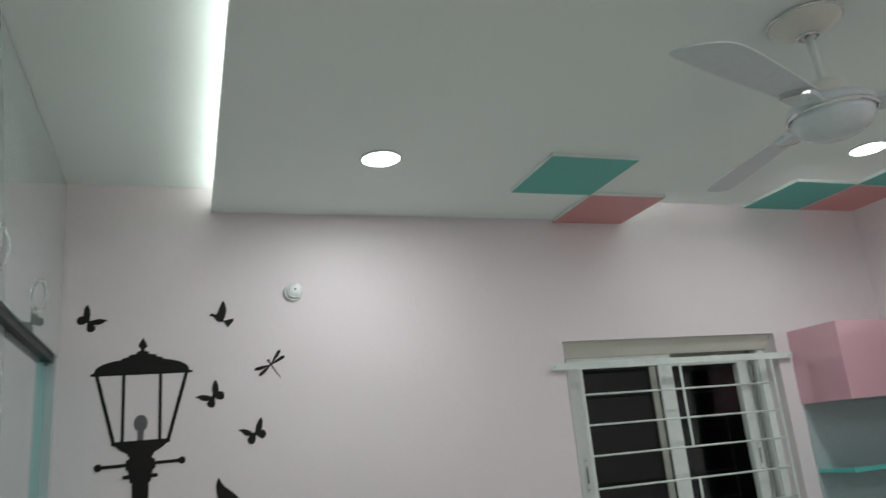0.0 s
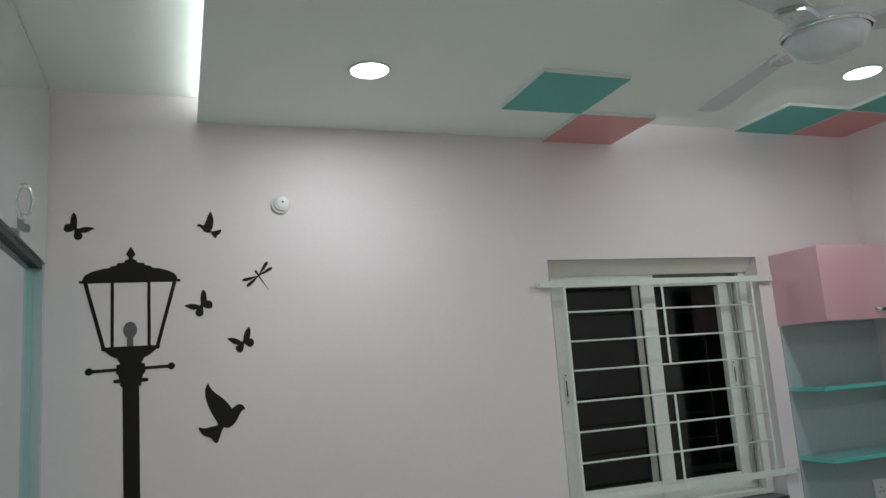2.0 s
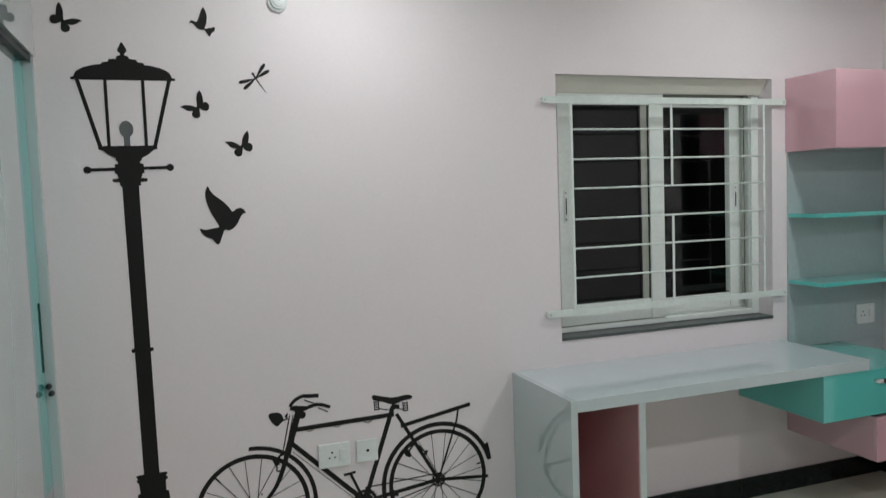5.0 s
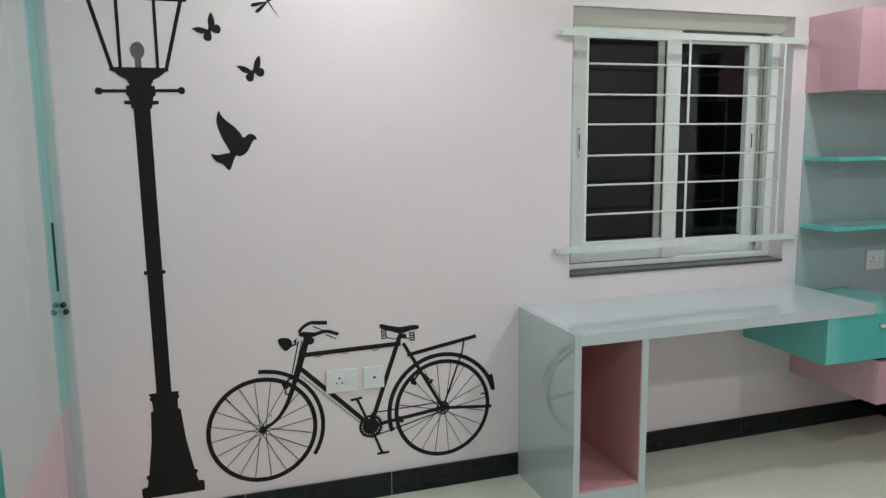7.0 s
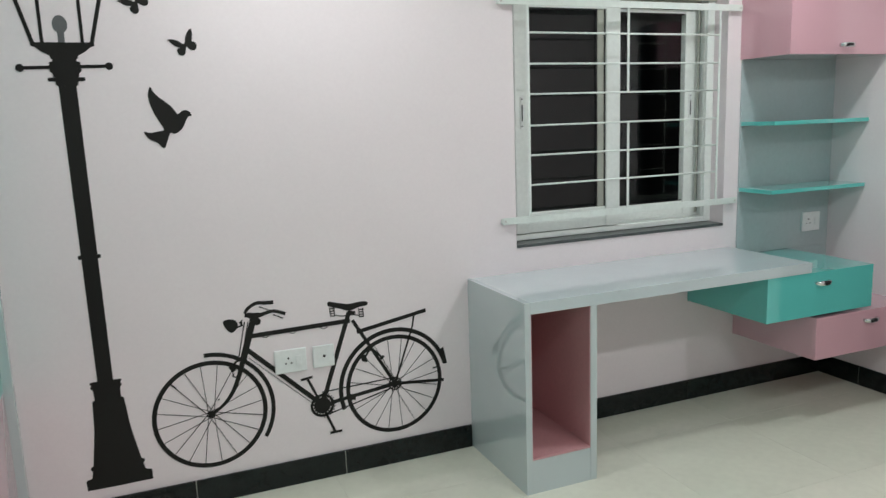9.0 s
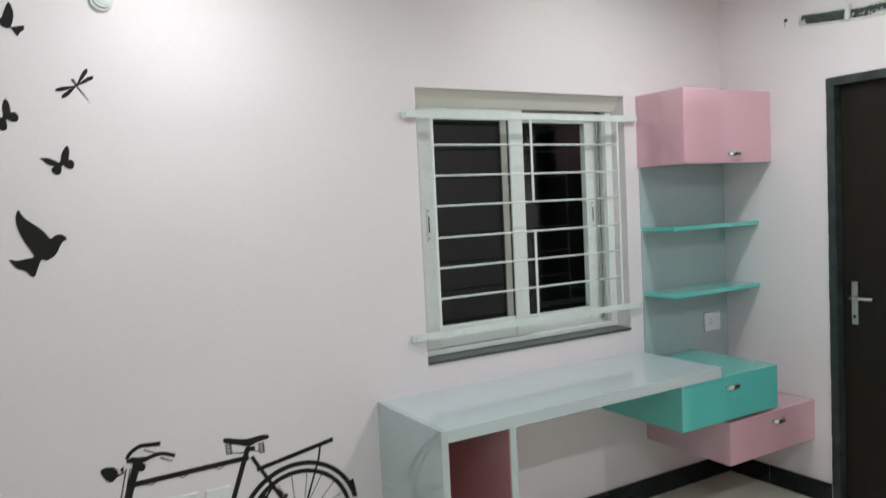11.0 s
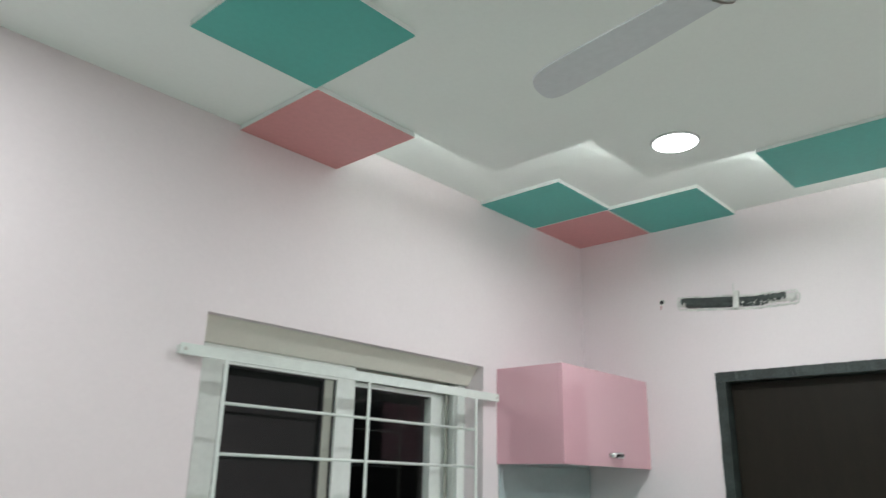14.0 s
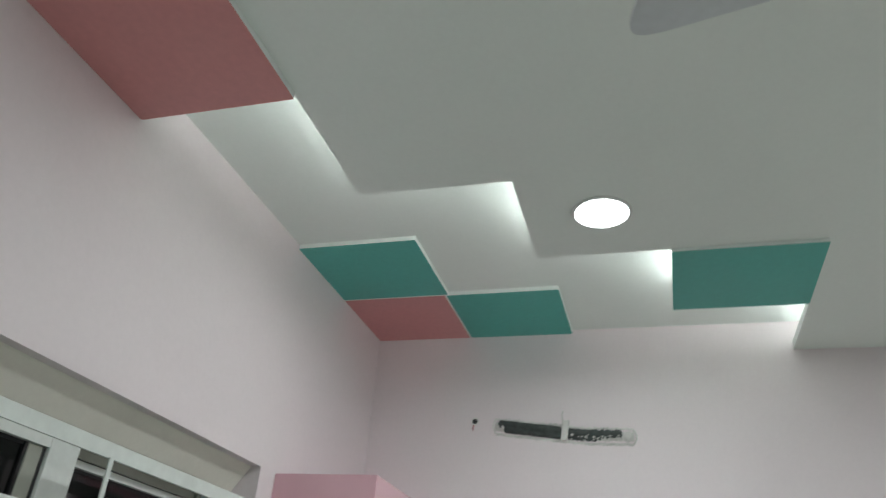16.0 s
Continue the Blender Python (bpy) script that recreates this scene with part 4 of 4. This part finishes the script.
def bicycle():
    fw, rw, bb = (0.6235, 0.3495), (1.357, 0.3450), (1.048, 0.307)
    s = sticker("bicycle_sticker", 1.0, 0.14, "black vinyl sticker of a roadster bicycle")
    for hub, r in ((fw, 0.2015), (rw, 0.2005)):
        bm = bmesh.new()
        band(bm, arc(hub, r, 0, 357, 119), 0.0170, closed=True)
        wheel = part("wheel", bm, VINYL, s)
        bm = bmesh.new()
        disc(bm, hub, 0.0140)
        part("hub", bm, VINYL, wheel)
        if hub is rw:
            bm = bmesh.new()
            band(bm, arc(hub, 0.0255, 0, 352, 40), 0.0065, closed=True)
            sprocket = part("sprocket", bm, VINYL, wheel)
            for k in range(11):
                a = 2 * math.pi * k / 11
                bm = bmesh.new()
                band(bm, [(hub[0] + q * math.cos(a), hub[1] + q * math.sin(a)) for q in (0.012, 0.024)], 0.0045)
                part("rib", bm, VINYL, sprocket)
        for k in range(20):
            a = radians(18 * k + 7)
            bm = bmesh.new()
            band(bm, [(hub[0] + 0.010 * math.cos(a + (1.3 if k % 2 else -1.3)), hub[1] + 0.010 * math.sin(a + (1.3 if k % 2 else -1.3))), (hub[0] + (r - 0.005) * math.cos(a), hub[1] + (r - 0.005) * math.sin(a))], 0.0024)
            part("spoke", bm, VINYL, wheel)
    # frame
    for name, line, w in (("top_tube", [(0.795, 0.632), (1.180, 0.640)], 0.015), ("down_tube", [(0.775, 0.580), (1.035, 0.322)], 0.0155), ("seat_tube", [(1.178, 0.675), (1.052, 0.320)], 0.0155),
                          ("head_tube", [(0.806, 0.700), (0.757, 0.545)], 0.021), ("seat_stay", [(1.190, 0.640), (1.225, 0.580), (1.357, 0.346)], 0.012),
                          ("chain_stay", [(1.05, 0.305), (1.13, 0.318), (1.357, 0.345)], 0.013), ("tail_stay", [(1.357, 0.345), (1.575, 0.325)], 0.011),
                          ("chain", [(1.050, 0.362), (1.354, 0.372)], 0.004), ("chain", [(1.055, 0.262), (1.354, 0.332)], 0.004),
                          ("crank", [(1.045, 0.310), (0.995, 0.428)], 0.009), ("crank", [(1.045, 0.310), (1.092, 0.190)], 0.009),
                          ("pedal", [(0.968, 0.426), (1.016, 0.432)], 0.008), ("pedal", [(1.072, 0.185), (1.122, 0.186)], 0.008),
                          ("rack", [(1.206, 0.588), (1.505, 0.640)], 0.013), ("rack_strut", [(1.452, 0.626), (1.444, 0.580), (1.359, 0.349)], 0.0065),
                          ("brake_rod", [(0.772, 0.690), (0.742, 0.560)], 0.004), ("brake_rod", [(0.785, 0.690), (0.754, 0.560)], 0.003),
                          ("brake_wire", [(0.777, 0.548), (1.02, 0.312)], 0.002)):
        bm = bmesh.new()
        band(bm, line, w * 1.18)
        part(name, bm, VINYL, s)
    for name, line, w, end in (("fork", [(0.760, 0.560), (0.742, 0.500), (0.712, 0.430), (0.672, 0.380), (0.6235, 0.3495)], 0.018, 0.009),
                               ("handlebar", [(0.775, 0.722), (0.790, 0.742), (0.820, 0.757), (0.850, 0.755), (0.885, 0.753)], 0.010, 0.014),
                               ("handlebar", [(0.775, 0.716), (0.815, 0.706), (0.850, 0.714), (0.885, 0.718), (0.928, 0.702)], 0.012, 0.012),
                               ("brake_lever", [(0.830, 0.742), (0.872, 0.722)], 0.0035, 0.003), ("brake_lever", [(0.880, 0.705), (0.918, 0.685)], 0.0035, 0.003)):
        bm = bmesh.new()
        band(bm, rounded(line, 5, closed=False), w * 1.15, end=end * 1.1)
        part(name, bm, VINYL, s)
    for name, c, r, a0, a1, w in (("mudguard", fw, 0.2325, 92, -33, 0.013), ("mudguard", rw, 0.2305, 198, 14, 0.0145)):
        bm = bmesh.new()
        band(bm, arc(c, r, a0, a1, 50), w * 1.2)
        part(name, bm, VINYL, s)
    bm = bmesh.new()
    film(bm, [(1.560, 0.460), (1.578, 0.470), (1.585, 0.440), (1.592, 0.396), (1.575, 0.396)])
    part("mud_flap", bm, VINYL, s)
    bm = bmesh.new()
    film(bm, rounded([(1.093, 0.716), (1.100, 0.727), (1.135, 0.718), (1.180, 0.708), (1.225, 0.712), (1.254, 0.708), (1.255, 0.694), (1.220, 0.690), (1.180, 0.680), (1.140, 0.694), (1.105, 0.705)], 4))
    part("saddle", bm, VINYL, s)
    for u0, v0 in ((1.1115, 0.668), (1.229, 0.650)):                  # coil springs under the saddle
        for du in (-0.0085, 0.0085):
            bm = bmesh.new()
            band(bm, [(u0 + du - 0.002, v0 + 0.036), (u0 + du, v0)], 0.0035)
            part("saddle_spring", bm, VINYL, s)
        for k in range(4):
            bm = bmesh.new()
            band(bm, [(u0 - 0.010, v0 + 0.010 * k), (u0 + 0.010, v0 + 0.010 * k - 0.001)], 0.0045)
            part("spring_coil", bm, VINYL, s)
    bm = bmesh.new()
    band(bm, rounded([(1.118, 0.672), (1.150, 0.662), (1.182, 0.664), (1.222, 0.655)], 5, closed=False), 0.004)
    part("saddle_frame", bm, VINYL, s)
    bm = bmesh.new()
    film(bm, [(1.170, 0.672), (1.176, 0.682), (1.204, 0.676), (1.204, 0.660), (1.174, 0.660)])
    part("saddle_clamp", bm, VINYL, s)
    bm = bmesh.new()
    film(bm, rounded([(0.694, 0.700), (0.712, 0.708), (0.738, 0.702), (0.748, 0.680), (0.738, 0.664), (0.722, 0.655), (0.704, 0.672)], 4))
    band(bm, [(0.742, 0.672), (0.766, 0.680)], 0.006)
    film(bm, [(0.752, 0.690), (0.766, 0.702), (0.762, 0.676)])
    part("headlamp", bm, VINYL, s)
    bm = bmesh.new()
    disc(bm, (0.818, 0.686), 0.015)
    film(bm, rounded([(0.785, 0.724), (0.806, 0.722), (0.842, 0.716), (0.842, 0.704), (0.800, 0.698), (0.788, 0.706)], 3))
    part("bell", bm, VINYL, s)
    bm = bmesh.new()
    band(bm, arc(bb, 0.043, 0, 352, 44), 0.010, closed=True)
    disc(bm, bb, 0.033)
    ring = part("chainring", bm, VINYL, s)
    for k in range(18):
        a = 2 * math.pi * (k + 0.5) / 18
        bm = bmesh.new()
        band(bm, [(bb[0] + q * math.cos(a), bb[1] + q * math.sin(a)) for q in (0.031, 0.040)], 0.0055)
        part("rib", bm, VINYL, ring)
    for k in range(-6, 7):
        a = 2 * math.pi * k / 26
        bm = bmesh.new()
        band(bm, [(bb[0] + 0.046 * math.cos(a), bb[1] + 0.046 * math.sin(a)), (bb[0] + 0.0535 * math.cos(a), bb[1] + 0.0535 * math.sin(a))], 0.0045)
        part("tooth", bm, VINYL, ring)
    for a, b2, w in (((0.490, 0.492), (0.507, 0.474), 0.006), ((1.545, 0.386), (1.526, 0.385), 0.006)):
        bm = bmesh.new()
        band(bm, [a, b2], w)
        part("valve", bm, VINYL, s)
    for u0, v0, side in ((0.846, 0.630, -1), (0.951, 0.632, -1), (1.028, 0.634, 1), (1.074, 0.633, -1)):
        bm = bmesh.new()
        band(bm, rounded([(u0 - 0.022, v0), (u0, v0 + side * 0.012), (u0 + 0.022, v0)], 5, closed=False), 0.0025)
        part("cable", bm, VINYL, s)
    for line, w in (([(1.262, 0.520), (1.250, 0.500), (1.236, 0.482)], 0.008), ([(1.258, 0.506), (1.280, 0.496), (1.290, 0.480)], 0.009), ([(1.290, 0.484), (1.302, 0.470)], 0.007),
                    ([(0.750, 0.548), (0.728, 0.540), (0.716, 0.520)], 0.009), ([(0.716, 0.500), (0.714, 0.484), (0.726, 0.480)], 0.006)):
        bm = bmesh.new()
        band(bm, line, w)
        part("brake_arm", bm, VINYL, s)
    for outline in ([(1.213, 0.486), (1.234, 0.490), (1.247, 0.464), (1.238, 0.456), (1.222, 0.464)], [(1.297, 0.464), (1.308, 0.476), (1.318, 0.470), (1.306, 0.455)],
                    [(0.700, 0.524), (0.716, 0.530), (0.728, 0.508), (0.712, 0.500)], [(1.160, 0.334), (1.186, 0.330), (1.186, 0.304), (1.160, 0.310)]):
        bm = bmesh.new()
        film(bm, outline)
        part("brake_block", bm, VINYL, s)
    bm = bmesh.new()
    disc(bm, (0.655, 0.403), 0.0035, 10)
    part("rivet", bm, VINYL, s)


street_lamp()
butterfly((0.090, 2.130), -1, 15)
butterfly((0.506, 1.844), 1, 15)
butterfly((0.650, 1.704), 1)
dove((0.523, 1.564), [(0.0, 0.0), (0.0084, -0.0158), (0.0221, -0.0326), (0.0537, -0.0589), (0.0716, -0.08), (0.0821, -0.0947), (0.0958, -0.0853), (0.1095, -0.0821), (0.1221, -0.0884), (0.1284, -0.1021), (0.1179, -0.1042), (0.1074, -0.1189), (0.0958, -0.1421), (0.08, -0.1568), (0.0642, -0.1632), (0.0516, -0.16), (0.04, -0.1863), (0.0295, -0.2105), (0.0179, -0.2063), (0.0063, -0.1916), (-0.0147, -0.1821), (-0.0274, -0.1684), (-0.0337, -0.1516), (-0.0147, -0.1568), (0.0116, -0.1526), (0.0316, -0.1484), (0.0253, -0.1316), (0.0063, -0.0947), (-0.0063, -0.0579), (-0.0095, -0.0263)], "large black vinyl sticker of a flying dove")
dove((0.543, 2.197), [(0.0, 0.0), (0.0086, -0.0179), (0.0107, -0.0393), (0.0064, -0.0607), (0.0014, -0.0743), (0.01, -0.0736), (0.0243, -0.0707), (0.0364, -0.0686), (0.0343, -0.0821), (0.025, -0.0893), (0.0164, -0.1014), (0.0079, -0.0907), (0.0, -0.0793), (-0.0114, -0.08), (-0.0236, -0.075), (-0.0329, -0.0629), (-0.0429, -0.0564), (-0.0493, -0.0586), (-0.0464, -0.05), (-0.0393, -0.0471), (-0.025, -0.0521), (-0.0164, -0.0343), (-0.0086, -0.0143)], "small black vinyl sticker of a flying bird")
dragonfly()
bicycle()

# ---- floor tiles, last ----
TS = 0.60
tile_mesh = None
for i in range(8):
    for j in range(7):
        x, y = -0.72 + (i + 0.5) * TS, BACK_Y - 0.1 + (j + 0.5) * TS
        if x - TS / 2 > WALL_X - 0.02 or y - TS / 2 > WALL_Y - 0.02:
            continue
        if tile_mesh is None:
            bm = box((-TS / 2 + 0.0004, -TS / 2 + 0.0004, -0.010), (TS / 2 - 0.0004, TS / 2 - 0.0004, 0.0), 0.0003)
            tile_mesh = bpy.data.meshes.new("floor_tile")
            bm.to_mesh(tile_mesh)
            bm.free()
            tile_mesh.materials.append(TILE)
        t = new("floor_tile", tile_mesh)
        t.location = (x, y, 0)
        t.parent = floor
